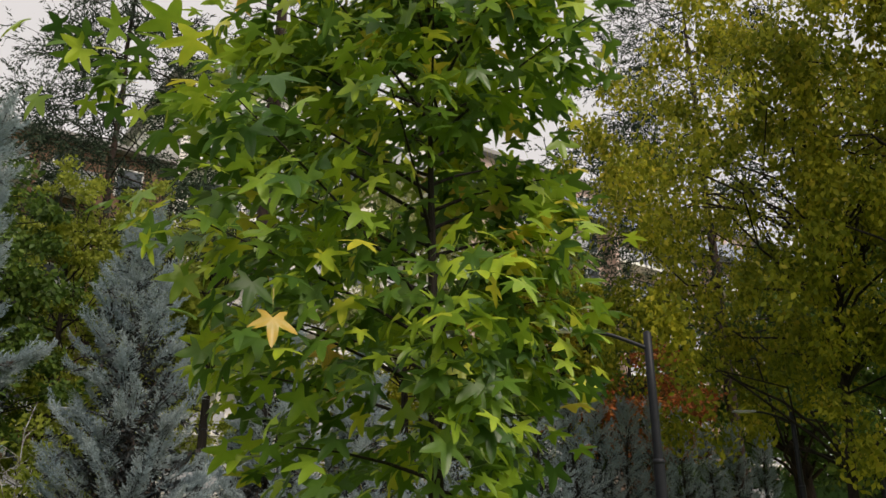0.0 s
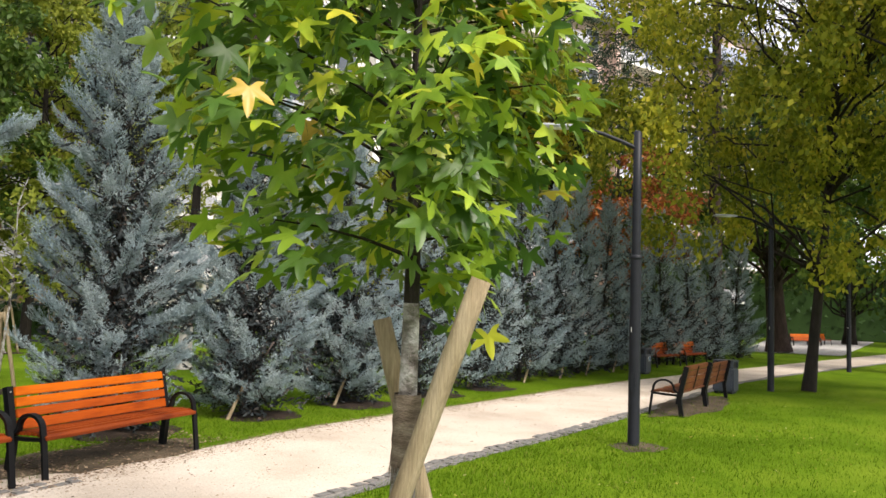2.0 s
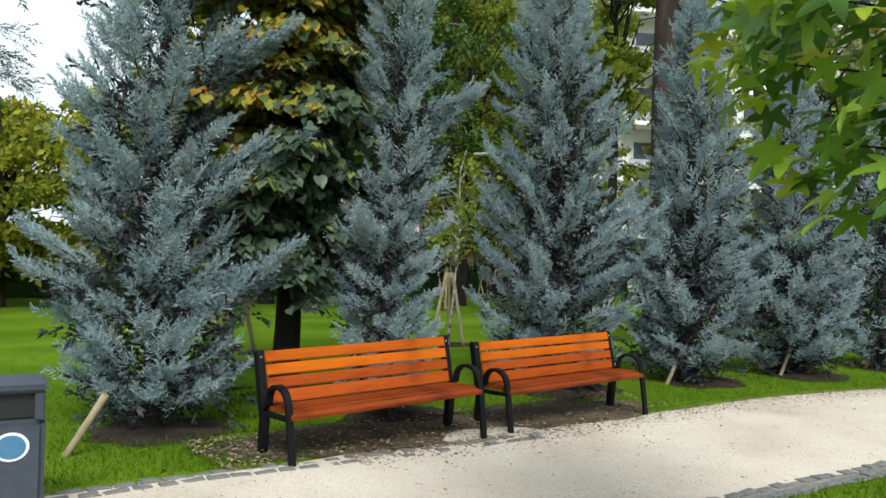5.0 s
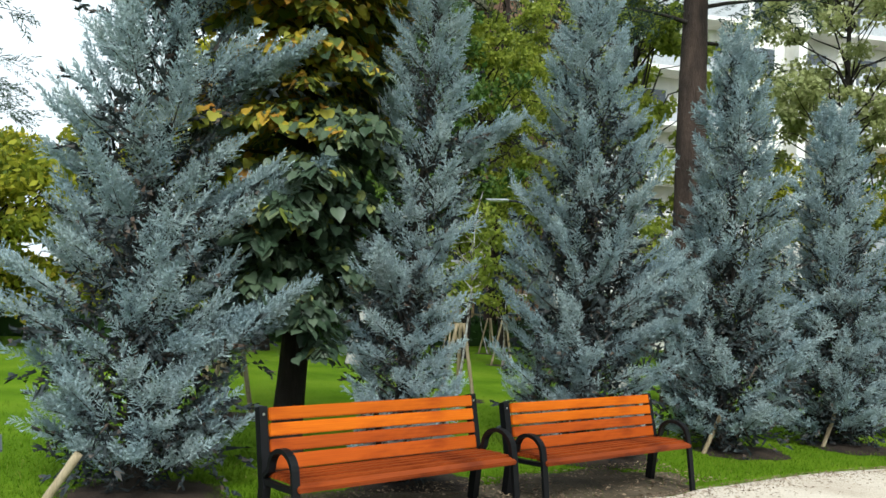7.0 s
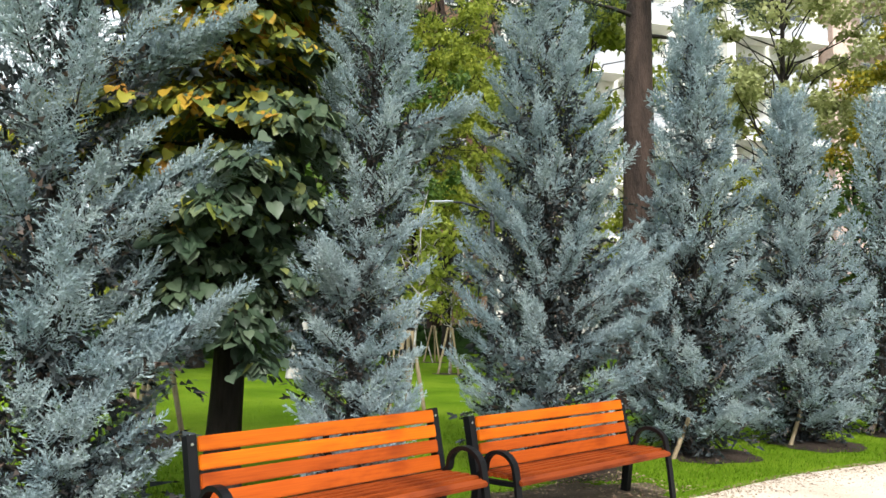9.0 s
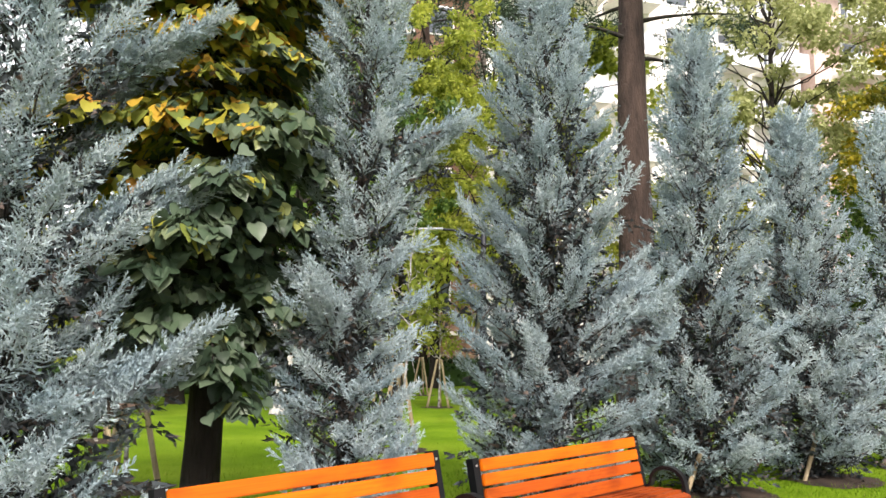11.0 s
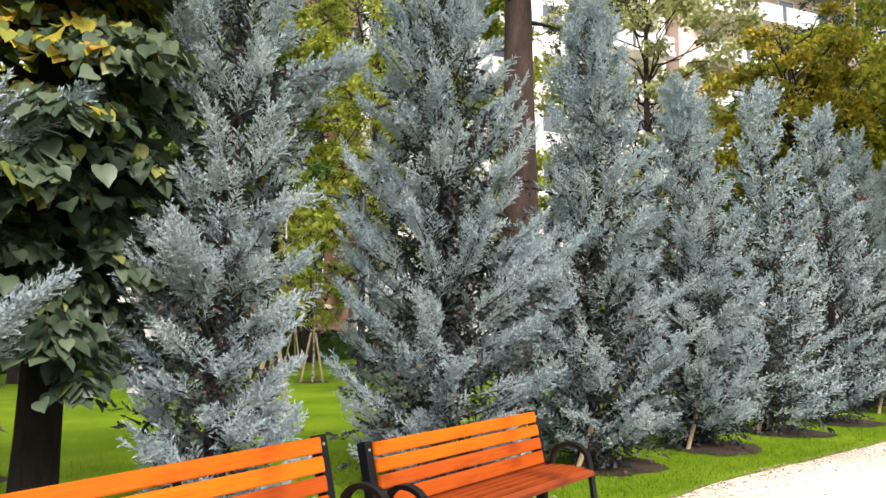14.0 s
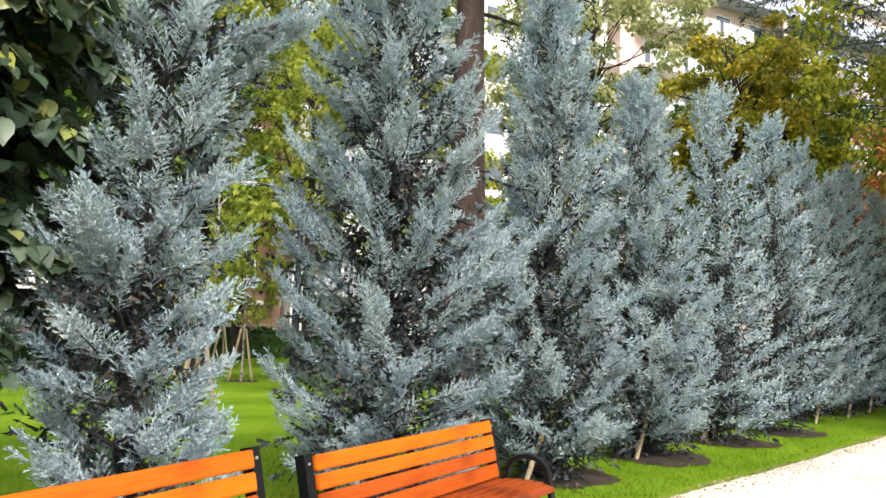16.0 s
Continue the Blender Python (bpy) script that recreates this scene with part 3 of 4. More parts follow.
def cypress_meshes(seed, H, R, limbs, per_limb, templates, lean=(0, 0), extra=(), size=0.3, spire=1.2, belly=0.2):
    """Meshes of a blue cypress: trunk, twigs, inner foliage coloured dark as shade, plumes. extra: long plumes as
    (height, bearing in degrees, reach).
    """
    r = np.random.default_rng(seed)
    hs = np.linspace(0, H * 0.97, 14)
    axis = lambda h: np.array([lean[0] * (h / H) ** 1.5 + 0.05 * math.sin(h * 1.7 + seed), lean[1] * (h / H) ** 1.5 + 0.05 * math.cos(h * 1.3 + seed), h])
    TV, TF = tube_arrays([axis(h) for h in hs], [0.07 * (1 - 0.9 * h / H) * (H / 5.5) for h in hs], 9)
    outline = lambda t: (0.72 + 0.28 * t / belly if t < belly else 1.0 - 0.92 * ((t - belly) / (1 - belly)) ** spire)
    tubes, place, fwd, size_l, rows = [], [], [], [], []
    cplace, cfwd, csize = [], [], []
    for i in range(limbs):
        t = 0.02 + 0.94 * ((i + r.random()) / limbs) ** 1.28
        az = i * 2.39996 + r.normal() * 0.3
        lump = 1 + 0.34 * noise.noise((math.cos(az) * 1.4 + seed * 3.1, math.sin(az) * 1.4, t * H * 1.3)) + 0.13 * r.normal()
        rows.append((t * H, az, max(0.12, R * outline(t) * lump), radians(12 + 34 * t + 9 * r.normal()), 1.0))
    for h, bearing, reach in extra:
        for k in range(3):
            rows.append((h + 0.07 * r.normal(), radians(bearing) + 0.09 * r.normal(), reach * (1 - 0.16 * k), radians(24 + 4 * r.normal()), 1.7))
    for h, az, reach, up, full in rows:
        ln = reach / math.cos(up)
        d0 = np.array([math.cos(az) * math.cos(up), math.sin(az) * math.cos(up), math.sin(up)])
        side = np.array([-math.sin(az), math.cos(az), 0])
        base = axis(max(0.05, h - 0.6 * ln * math.sin(up)))
        at = lambda s: base + d0 * ln * s + np.array([0, 0, 0.16 * ln * s * s])
        tubes.append(tube_arrays([at(s) for s in (0, 0.35, 0.7, 1.0)], [0.014, 0.01, 0.006, 0.003], 4))
        n = max(6, int(per_limb * (0.45 + 0.65 * ln / R) * full))
        for k in range(n):
            s = 0.4 + 0.6 * (k / (n - 1)) ** 0.8
            fan = 1.08 - s
            turn = (1 if k % 2 else -1) * (0.3 + 0.7 * r.random())
            place.append(at(s) + side * turn * fan * 0.12 * ln + 0.015 * r.normal(size=3))
            fwd.append(d0 + side * turn * (0.1 + 0.95 * fan) + unit(r, 1)[0] * 0.24 + np.array([0, 0, 0.3]))
            size_l.append(size * (0.75 + 0.5 * r.random()) * (1.1 - 0.28 * s))
        # inner sprays, coloured as crown shade, close the gaps between the plumes
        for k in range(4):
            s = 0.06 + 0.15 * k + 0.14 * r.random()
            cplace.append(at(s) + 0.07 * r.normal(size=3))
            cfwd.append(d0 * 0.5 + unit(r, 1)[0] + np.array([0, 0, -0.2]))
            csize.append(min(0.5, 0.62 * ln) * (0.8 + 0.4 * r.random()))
    for k in range(36):
        u = k / 36
        place.append(axis(H * (0.82 + 0.165 * u)))
        fwd.append(np.array([0.6 * (1.1 - u) * r.normal(), 0.6 * (1.1 - u) * r.normal(), 1.2]))
        size_l.append(size * 0.72)
    place, fwd, size_l = np.array(place), np.array(fwd), np.array(size_l)
    FV, FF = scatter(templates, place, fwd, 0.6 * r.normal(size=len(place)), size_l, r)
    low = FV[:, 2] < 0.05
    FV[low, 2] = 0.05 + 0.06 * r.random(low.sum())
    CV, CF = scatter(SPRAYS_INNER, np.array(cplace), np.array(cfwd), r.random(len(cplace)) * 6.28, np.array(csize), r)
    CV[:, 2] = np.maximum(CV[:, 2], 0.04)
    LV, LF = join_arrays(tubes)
    return (tri_data("trunk", TV, TF, M_BARK, True), tri_data("branchwork", LV, LF, M_TWIG), tri_data("inner_foliage", CV, CF, M_SHADECYPRESS), tri_data("foliage", FV, FF, M_CYPRESS))


def place_cypress(meshes, m, label):
    top = thing("blue_cypress", m, label, "conifer tree", "row of blue cypresses")
    for name, me in zip(("trunk", "branchwork", "inner_foliage", "foliage"), meshes):
        ob = child(name, me, top)
        if name != "trunk":
            tagged(ob, kind="stuff")
    return top


NEAR_LABEL = "feathery blue-grey cypress standing in a soil ring"
FAR_LABEL = "blue-grey cypress farther along the planted row"
cy_a = cypress_meshes(21, 6.2, 0.73, 160, 13, SPRAYS_FINE, (0.05, 0.1), [(2.05, -28, 1.25), (1.1, -30, 1.1), (3.1, -30, 1.05)], 0.29)
cy_b = cypress_meshes(22, 5.6, 0.42, 160, 10, SPRAYS_FINE, (0.2, 0.1), [(2.9, -35, 0.75), (1.6, 215, 0.6)], 0.24, 1.6)
cy_c = cypress_meshes(23, 5.2, 0.82, 165, 12, SPRAYS_FINE, (-0.1, 0.05), [(1.75, -40, 1.2), (1.15, -45, 1.05)], 0.28, 1.6)
cy_d = cypress_meshes(24, 5.1, 0.84, 170, 12, SPRAYS_MEDIUM, (0.0, 0.0), (), 0.28, 0.9)
cy_e = cypress_meshes(25, 4.5, 0.82, 150, 11, SPRAYS_MEDIUM, (0.0, 0.1), (), 0.29, 1.0)
cy_f = cypress_meshes(26, 4.8, 0.74, 105, 8, SPRAYS_COARSE, (0.0, 0.0), (), 0.34, 0.9)
CYPRESSES = [(cy_a, -0.4, 1.85, 0), (cy_b, 1.64, 1.3, 0), (cy_c, 4.21, 1.65, 0), (cy_d, 6.3, 1.32, 0), (cy_e, 8.22, 0.98, 0), (cy_f, 10.24, 0.68, 120), (cy_f, 12.12, 0.32, 75)]
for meshes, x, y, turn in CYPRESSES:
    place_cypress(meshes, pose(x, y, 0, 0, 0, turn), NEAR_LABEL)
FAR_ROW = ((14.25, 0.22, 1.0), (16.0, -0.02, 0.95), (17.6, -0.2, 1.05), (19.3, -0.5, 0.98), (21.3, -0.85, 1.02), (23.4, -1.25, 1.0), (25.6, -1.75, 0.95), (28.0, -2.3, 1.0), (30.6, -3.0, 1.0))
for k, (x, y, tall) in enumerate(FAR_ROW):
    place_cypress(cy_f, pose(x, y, 0, 0, 0, 70 * k) @ Matrix.Diagonal((1, 1, tall, 1)), FAR_LABEL)
SOIL_SPOTS = [(c[1], c[2]) for c in CYPRESSES]
for k, (x, y) in enumerate(SOIL_SPOTS):
    patch("soil_ring", x + 0.05, y - 0.22, 0.62, 0.5, 0.008, M_SOIL, "dark bare soil ring round a cypress", "soil", 3 + k, dome=0.03)
patch("trodden_ground", 1.0, 0.66, 1.3, 0.55, 0.01, M_MULCH, "trodden bare earth under the bench", "soil", 31, dome=0.03)
patch("trodden_ground", 3.05, 0.56, 1.25, 0.55, 0.01, M_MULCH, "trodden bare earth under the bench", "soil", 34, dome=0.045)
patch("trodden_ground", 2.0, 0.2, 0.6, 0.28, 0.014, M_GRAVEL, "gravel spilled between the benches", "soil", 36)
patch("trodden_ground", 12.0, -3.75, 2.0, 0.55, 0.01, M_MULCH, "trodden bare earth under the benches", "soil", 37, dome=0.004, turn=-0.09)
patch("soil_ring", 6.93, -3.81, 0.4, 0.3, 0.008, M_MULCH, "worn earth round the lamp foot", "soil", 41)


# ---- stakes ----
def build_stake(name, a, b, radius, label, group):
    """A round-milled wooden stake from a to b, with flattened top and drying cracks."""
    a, b = Vector(a), Vector(b)
    n = 9
    pts = [a.lerp(b, i / (n - 1)) + Vector((noise.noise((i * 0.7, a.x, 1)), noise.noise((i * 0.7, a.y, 2)), 0)) * radius * 0.12 for i in range(n)]
    V, F = tube_arrays(pts, [radius * (1 + 0.04 * math.sin(i * 2.1)) for i in range(n)], 12)
    caps = [tuple(range(12))[::-1], tuple(range(12 * (n - 1), 12 * n))]
    me = bpy.data.meshes.new(name)
    me.from_pydata([tuple(v) for v in V], [], [tuple(f) for f in F] + caps)
    me.materials.append(M_STAKE)
    for p in me.polygons:
        p.use_smooth = len(p.vertices) == 4
    return tagged(new(name, me), label, "tree stake", group)


for x, y, hx in ((5.75, 1.25, 0.28), (7.84, 0.95, 0.25), (9.92, 0.78, 0.3), (12.0, 0.5, 0.28), (13.9, 0.0, 0.3), (15.6, -0.3, 0.3), (17.2, -0.5, 0.3), (18.9, -0.8, 0.3)):
    build_stake("tree_stake", (x, y, -0.05), (x + hx, y - 0.06, 0.46), 0.025, "short slanting wooden stake at the cypress foot", "stakes along the row")
build_stake("tree_stake", (-1.22, 1.15, -0.05), (-0.95, 1.05, 0.44), 0.028, "short slanting wooden stake at the cypress foot", "stakes along the row")


# ---- young star-leaved tree in front ----
def star_leaf():
    """A five-lobed pointed leaf, one unit across, stalk end at the origin, tip along x."""
    lobes = [(0, 1.0), (62, 0.92), (-62, 0.92), (128, 0.62), (-128, 0.62)]
    order = sorted(lobes, key=lambda q: q[0])
    rim = []
    for i, (a, ln) in enumerate(order):
        for da, f in ((-16, 0.62), (-8, 0.82), (0, 1.0), (8, 0.82), (16, 0.62)):
            rim.append((a + da, ln * f))
        if i < 4:
            mid = (a + order[i + 1][0]) / 2
            rim.append((mid, 0.36))
    V = [(0.38, 0, 0.03)]
    for a, q in rim:
        x, y = q * math.cos(radians(a)), q * math.sin(radians(a))
        V.append((0.38 + 0.62 * x, 0.62 * y, -0.16 * q * q + 0.05 * abs(math.sin(radians(a) * 2)) * q))
    F = [(0, i, i + 1) for i in range(1, len(rim))]
    n = len(V)
    V += [(0.2, 0, 0), (-0.35, 0.008, 0.1), (-0.35, -0.008, 0.1)]
    F.append((n, n + 1, n + 2))
    return np.array(V) + np.array([0.35, 0, 0]), np.array(F)


def heart_leaf():
    """A heart-shaped leaf folded a little along its midrib."""
    half = [(0.0, 0.0), (-0.1, 0.24), (0.08, 0.46), (0.36, 0.52), (0.66, 0.4), (0.88, 0.16), (1.06, 0.0)]
    V = [(x, y, 0.22 * y - 0.25 * x * x) for x, y in half] + [(x, -y, 0.22 * y - 0.25 * x * x) for x, y in half[1:-1]]
    mid = len(V)
    V.append((0.45, 0, -0.05))
    ringi = list(range(7)) + [11, 10, 9, 8, 7]
    F = [(mid, ringi[i], ringi[(i + 1) % 12]) for i in range(12)]
    return np.array(V), np.array(F)


STAR, HEART = star_leaf(), heart_leaf()
TREE = Vector((-0.01, -4.346, 0))
r = np.random.default_rng(77)
sweet = thing("star_leaf_tree", Matrix.Translation(TREE), "young sweetgum with star-shaped green and yellow leaves", "tree")
pts = [(0.02 * math.sin(z * 2.0), 0.02 * math.cos(z * 1.6), z) for z in np.linspace(0, 4.3, 26)]
rad = [0.047 * (1 - 0.2 * z) + (0.012 * math.exp(-((z - 0.95) / 0.14) ** 2)) + 0.004 * noise.noise((0, 0, z * 6)) if z < 1.2 else 0.034 * max(0.12, 1.0 - (z - 1.2) / 2.6) for _, _, z in pts]
V, F = tube_arrays(pts[:10], rad[:10], 14)
child("lower_trunk", tri_data("lower_trunk", V, F, M_GREYBARK, True), sweet, label="pale flaking lower bark")
V, F = tube_arrays(pts[9:], rad[9:], 10)
child("trunk", tri_data("trunk", V, F, M_BARK, True), sweet)
wz = np.linspace(0.96, 1.22, 9)
V, F = tube_arrays([(0.02 * math.sin(z * 2.0), 0.02 * math.cos(z * 1.6), z) for z in wz], [0.049 + 0.003 * (k % 2) + 0.003 * noise.noise((z * 9, 1, 2)) for k, z in enumerate(wz)], 16)
wrap = child("trunk_wrap", tri_data("trunk_wrap", V, F, M_WRAP, True), sweet, label="frayed grey-brown sacking wrap")
V, F = [], []
for k in range(70):
    w, ln, n = 2 * math.pi * k / 70 + 0.05 * r.normal(), 0.04 + 0.07 * r.random(), len(V)
    c, sn, q = math.cos(w), math.sin(w), 0.052 + 0.02 * r.random()
    V += [(0.02 + 0.051 * c - 0.003 * sn, 0.051 * sn + 0.003 * c, 0.985), (0.02 + 0.051 * c + 0.003 * sn, 0.051 * sn - 0.003 * c, 0.985), (0.02 + q * c, q * sn, 0.975 - ln)]
    F.append((n, n + 1, n + 2))
tagged(child("fringe", tri_data("fringe", V, F, M_WRAP), wrap), kind="stuff")
spots, dirs = [], []
nb = 74
for i in range(nb):
    h = 1.78 + 2.8 * (i / nb)
    az = i * 2.39996 + 0.4 * r.normal()
    t = (h - 1.6) / 3.0
    ln = float(np.interp(h, (1.7, 2.2, 2.8, 3.3, 4.6), (0.45, 0.86, 0.94, 0.88, 0.6))) * (1 + float(np.interp(h, (2.5, 2.9, 3.3), (0.42, 0.34, 0.06))) * math.cos(az - 2.04)) * (0.78 + 0.4 * r.random())
    up = 0.25 + 0.5 * t + 0.1 * r.normal()
    d0 = np.array([math.cos(az) * math.cos(up), math.sin(az) * math.cos(up), math.sin(up)])
    base = np.array([0, 0, h - 0.1])
    line = [base + d0 * ln * s + np.array([0, 0, -0.1 * s * s]) for s in (0, 0.3, 0.6, 1.0)]
    BV, BF = tube_arrays(line, [0.009, 0.006, 0.004, 0.002], 5)
    child("branch", tri_data("branch", BV, BF, M_BARK, True), sweet)
    n = int(18 + 42 * ln)
    for k in range(n):
        s = 0.22 + 0.8 * k / (n - 1)
        p = base + d0 * ln * s + np.array([0, 0, -0.1 * s * s]) + np.clip(0.085 * r.normal(size=3), -0.12, 0.12)
        spots.append(p)
        dirs.append(d0 * np.array([1, 1, 0]) * 0.7 + 0.6 * unit(r, 1)[0] + np.array([0, 0, -0.42]))
spots, dirs = np.array(spots), np.array(dirs)
face = rotations(dirs, 0.5 * r.normal(size=len(dirs)))
size_l = 0.105 + 0.068 * r.random(len(spots))
leaf_me = tri_data("leaf", STAR[0], STAR[1], M_STARLEAF, False)
near_view = np.argsort(-(spots[:, 0] * -0.85 + spots[:, 1] * -0.4 - 0.35 * np.abs(spots[:, 2] - 2.3)))
first = near_view[:300]
for i in first:
    m4 = Matrix.Translation(spots[i]) @ Matrix(face[i].tolist()).to_4x4() @ Matrix.Scale(size_l[i], 4)
    child("leaf", leaf_me, sweet, m4)
rest = near_view[300:]
LV, LF = scatter([STAR], spots[rest], dirs[rest], 0.5 * r.normal(size=len(rest)), size_l[rest], r)
tagged(child("inner_leaves", tri_data("inner_leaves", LV, LF, M_STARLEAF2), sweet), kind="stuff")
build_stake("tree_stake", (-0.233, -4.116, -0.03), (-0.089, -4.664, 1.633), 0.037, "thick weathered wooden stake leaning past the young tree", "stakes at the young tree")
build_stake("tree_stake", (0.309, -4.532, -0.03), (0.127, -4.164, 1.484), 0.037, "thick weathered wooden stake leaning past the young tree", "stakes at the young tree")


# ---- heart-leaved tree behind the bench ----
def build_linden(m, seed):
    r = np.random.default_rng(seed)
    top = thing("linden_tree", m, "dark-trunked linden with heart-shaped leaves, yellowing on top", "tree")
    zs = np.linspace(0, 6.5, 18)
    V, F = tube_arrays([(0.03 * math.sin(z * 1.3), 0.03 * math.cos(z), z) for z in zs], [0.135 * (1 - 0.1 * z) + 0.05 * math.exp(-z * 5) for z in zs], 14)
    child("trunk", tri_data("trunk", V, F, M_BARK, True), top)
    spots, dirs = [], []
    nb = 150
    for i in range(nb):
        h = 1.45 + 5.2 * i / nb
        az = i * 2.39996 + 0.3 * r.normal()
        t = (h - 1.45) / 5.2
        ln = (1.25 + 0.35 * math.sin(t * 3.1) - 0.3 * t) * (0.6 + 0.55 * r.random()) * (1 - 0.45 * max(0.0, math.cos(az + 0.75)))
        up = 0.22 + 0.5 * t
        d0 = np.array([math.cos(az) * math.cos(up), math.sin(az) * math.cos(up), math.sin(up)])
        side = np.array([-math.sin(az), math.cos(az), 0])
        base = np.array([0, 0, h])
        drop = 0.5 * (1 - t) + 0.14
        at = lambda s: base + d0 * ln * s + np.array([0, 0, -drop * s * s])
        BV, BF = tube_arrays([at(s) for s in (0, 0.25, 0.5, 0.75, 1.0)], [0.024, 0.018, 0.012, 0.008, 0.004], 5)
        child("branch", tri_data("branch", BV, BF, M_BARK, True), top)
        n = int(56 + 90 * ln)
        for k in range(n):
            s = 0.22 + 0.8 * (k / (n - 1)) ** 0.75
            wide = r.normal() * 0.24 * ln * (1.15 - 0.75 * s)
            spots.append(at(s) + side * wide + np.array([0, 0, 0.03 * r.normal() - 0.35 * wide * wide]))
            dirs.append(d0 * np.array([1, 1, 0]) * 0.7 + side * np.sign(wide) * 0.5 + 0.4 * unit(r, 1)[0] + np.array([0, 0, -0.5]))
    spots, dirs = np.array(spots), np.array(dirs)
    size_l = 0.068 + 0.055 * r.random(len(spots))
    turned = spots[:, 2] + 0.4 * r.normal(size=len(spots)) - 0.9 * spots[:, 0] + 0.4 * spots[:, 1] > 3.0
    for name, keep, mat in (("green_leaves", ~turned, M_HEARTLEAF), ("yellowing_leaves", turned, M_HEARTTOP)):
        LV, LF = scatter([HEART], spots[keep], dirs[keep], 0.45 * r.normal(size=keep.sum()), size_l[keep], r)
        tagged(child(name, tri_data(name, LV, LF, mat), top), kind="stuff")
    return top


build_linden(pose(0.96, 2.08, 0), 5)


# ---- trees of the park behind ----
DIAMOND = (np.array([(0, 0, 0), (0.45, 0.3, 0.05), (1, 0, -0.08), (0.45, -0.3, 0.05)]), np.array([(0, 1, 2), (0, 2, 3)]))


def build_tree(name, m, label, H, crown, trunk_r, leaf, n_leaf, leaf_size, bark=M_BARK, seed=1, base_h=2.0, droop=0.0, clumps=70, lime=0.0, group="park trees"):
    """A broad-leaved tree: tapered trunk, forking limbs, leaf clumps with gaps. crown: x and z radius."""
    r = np.random.default_rng(seed)
    top = thing(name, m, label, "tree", group)
    zs = np.linspace(0, H * 0.86, 16)
    bend = r.normal(size=2) * 0.25
    spine = lambda z: np.array([bend[0] * math.sin(z / H * 3), bend[1] * math.sin(z / H * 2.4), z])
    V, F = tube_arrays([spine(z) for z in zs], [trunk_r * (1 - 0.85 * z / H) + 0.35 * trunk_r * math.exp(-z * 3) for z in zs], 12)
    child("trunk", tri_data("trunk", V, F, bark, True), top)
    if lime:
        zz = np.linspace(0.0, lime, 5)
        V, F = tube_arrays([spine(z) for z in zz], [trunk_r * (1 - 0.85 * z / H) + 0.35 * trunk_r * math.exp(-z * 3) + 0.006 for z in zz], 12)
        child("lime_wash", tri_data("lime_wash", V, F, M_LIME, True), top, label="white lime-washed trunk foot")
    cz = base_h + crown[1]
    tubes, spots = [], []
    for i in range(clumps):
        u = unit(r, 1)[0]
        q = (0.35 + 0.65 * r.random() ** 0.6) * (1 + 0.25 * noise.noise((u[0] * 2 + seed, u[1] * 2, u[2] * 2)))
        c = np.array([u[0] * crown[0] * q, u[1] * crown[0] * q, cz + u[2] * crown[1] * q])
        if c[2] < base_h * 0.9:
            c[2] = base_h * 0.9 + 0.4 * r.random()
        z0 = min(H * 0.82, max(base_h * 0.75, c[2] - 0.6 * math.hypot(c[0], c[1]) - 0.2))
        a = spine(z0)
        mid = (a + c) / 2 + np.array([0, 0, 0.12 * np.linalg.norm(c - a)]) + 0.15 * r.normal(size=3)
        w = max(0.012, trunk_r * 0.22) * (1.7 if droop else 1.0)
        if i % (1 + clumps // 90) == 0:
            kink = 0.12 * np.linalg.norm(c - a) * unit(r, 1)[0]
            tubes.append(tube_arrays([a, a * 0.65 + mid * 0.35 + kink, mid - kink * 0.5, mid * 0.45 + c * 0.55 + kink * 0.6, c], [w, w * 0.75, w * 0.5, w * 0.35, w * 0.15], 5))
        k = int(n_leaf / clumps)
        rad = crown[0] * (1.9 / clumps ** 0.52) * (0.6 + 0.6 * r.random())
        off = unit(r, k) * (r.random((k, 1)) ** 0.45) * rad * np.array([1, 1, 0.62])
        off[:, 2] -= droop * r.random(k) * rad * 2.2
        spots.append(c + off)
    LV, LF = join_arrays(tubes)
    tagged(child("branchwork", tri_data("branchwork", LV, LF, bark), top), kind="stuff")
    spots = np.concatenate(spots)
    fwd = unit(r, len(spots)) + np.array([0, 0, -0.35 - droop])
    LV, LF = scatter([DIAMOND], spots, fwd, r.random(len(spots)) * 6.28, leaf_size * (0.7 + 0.6 * r.random(len(spots))), r)
    tagged(child("crown", tri_data("crown", LV, LF, leaf), top), kind="stuff")
    return top


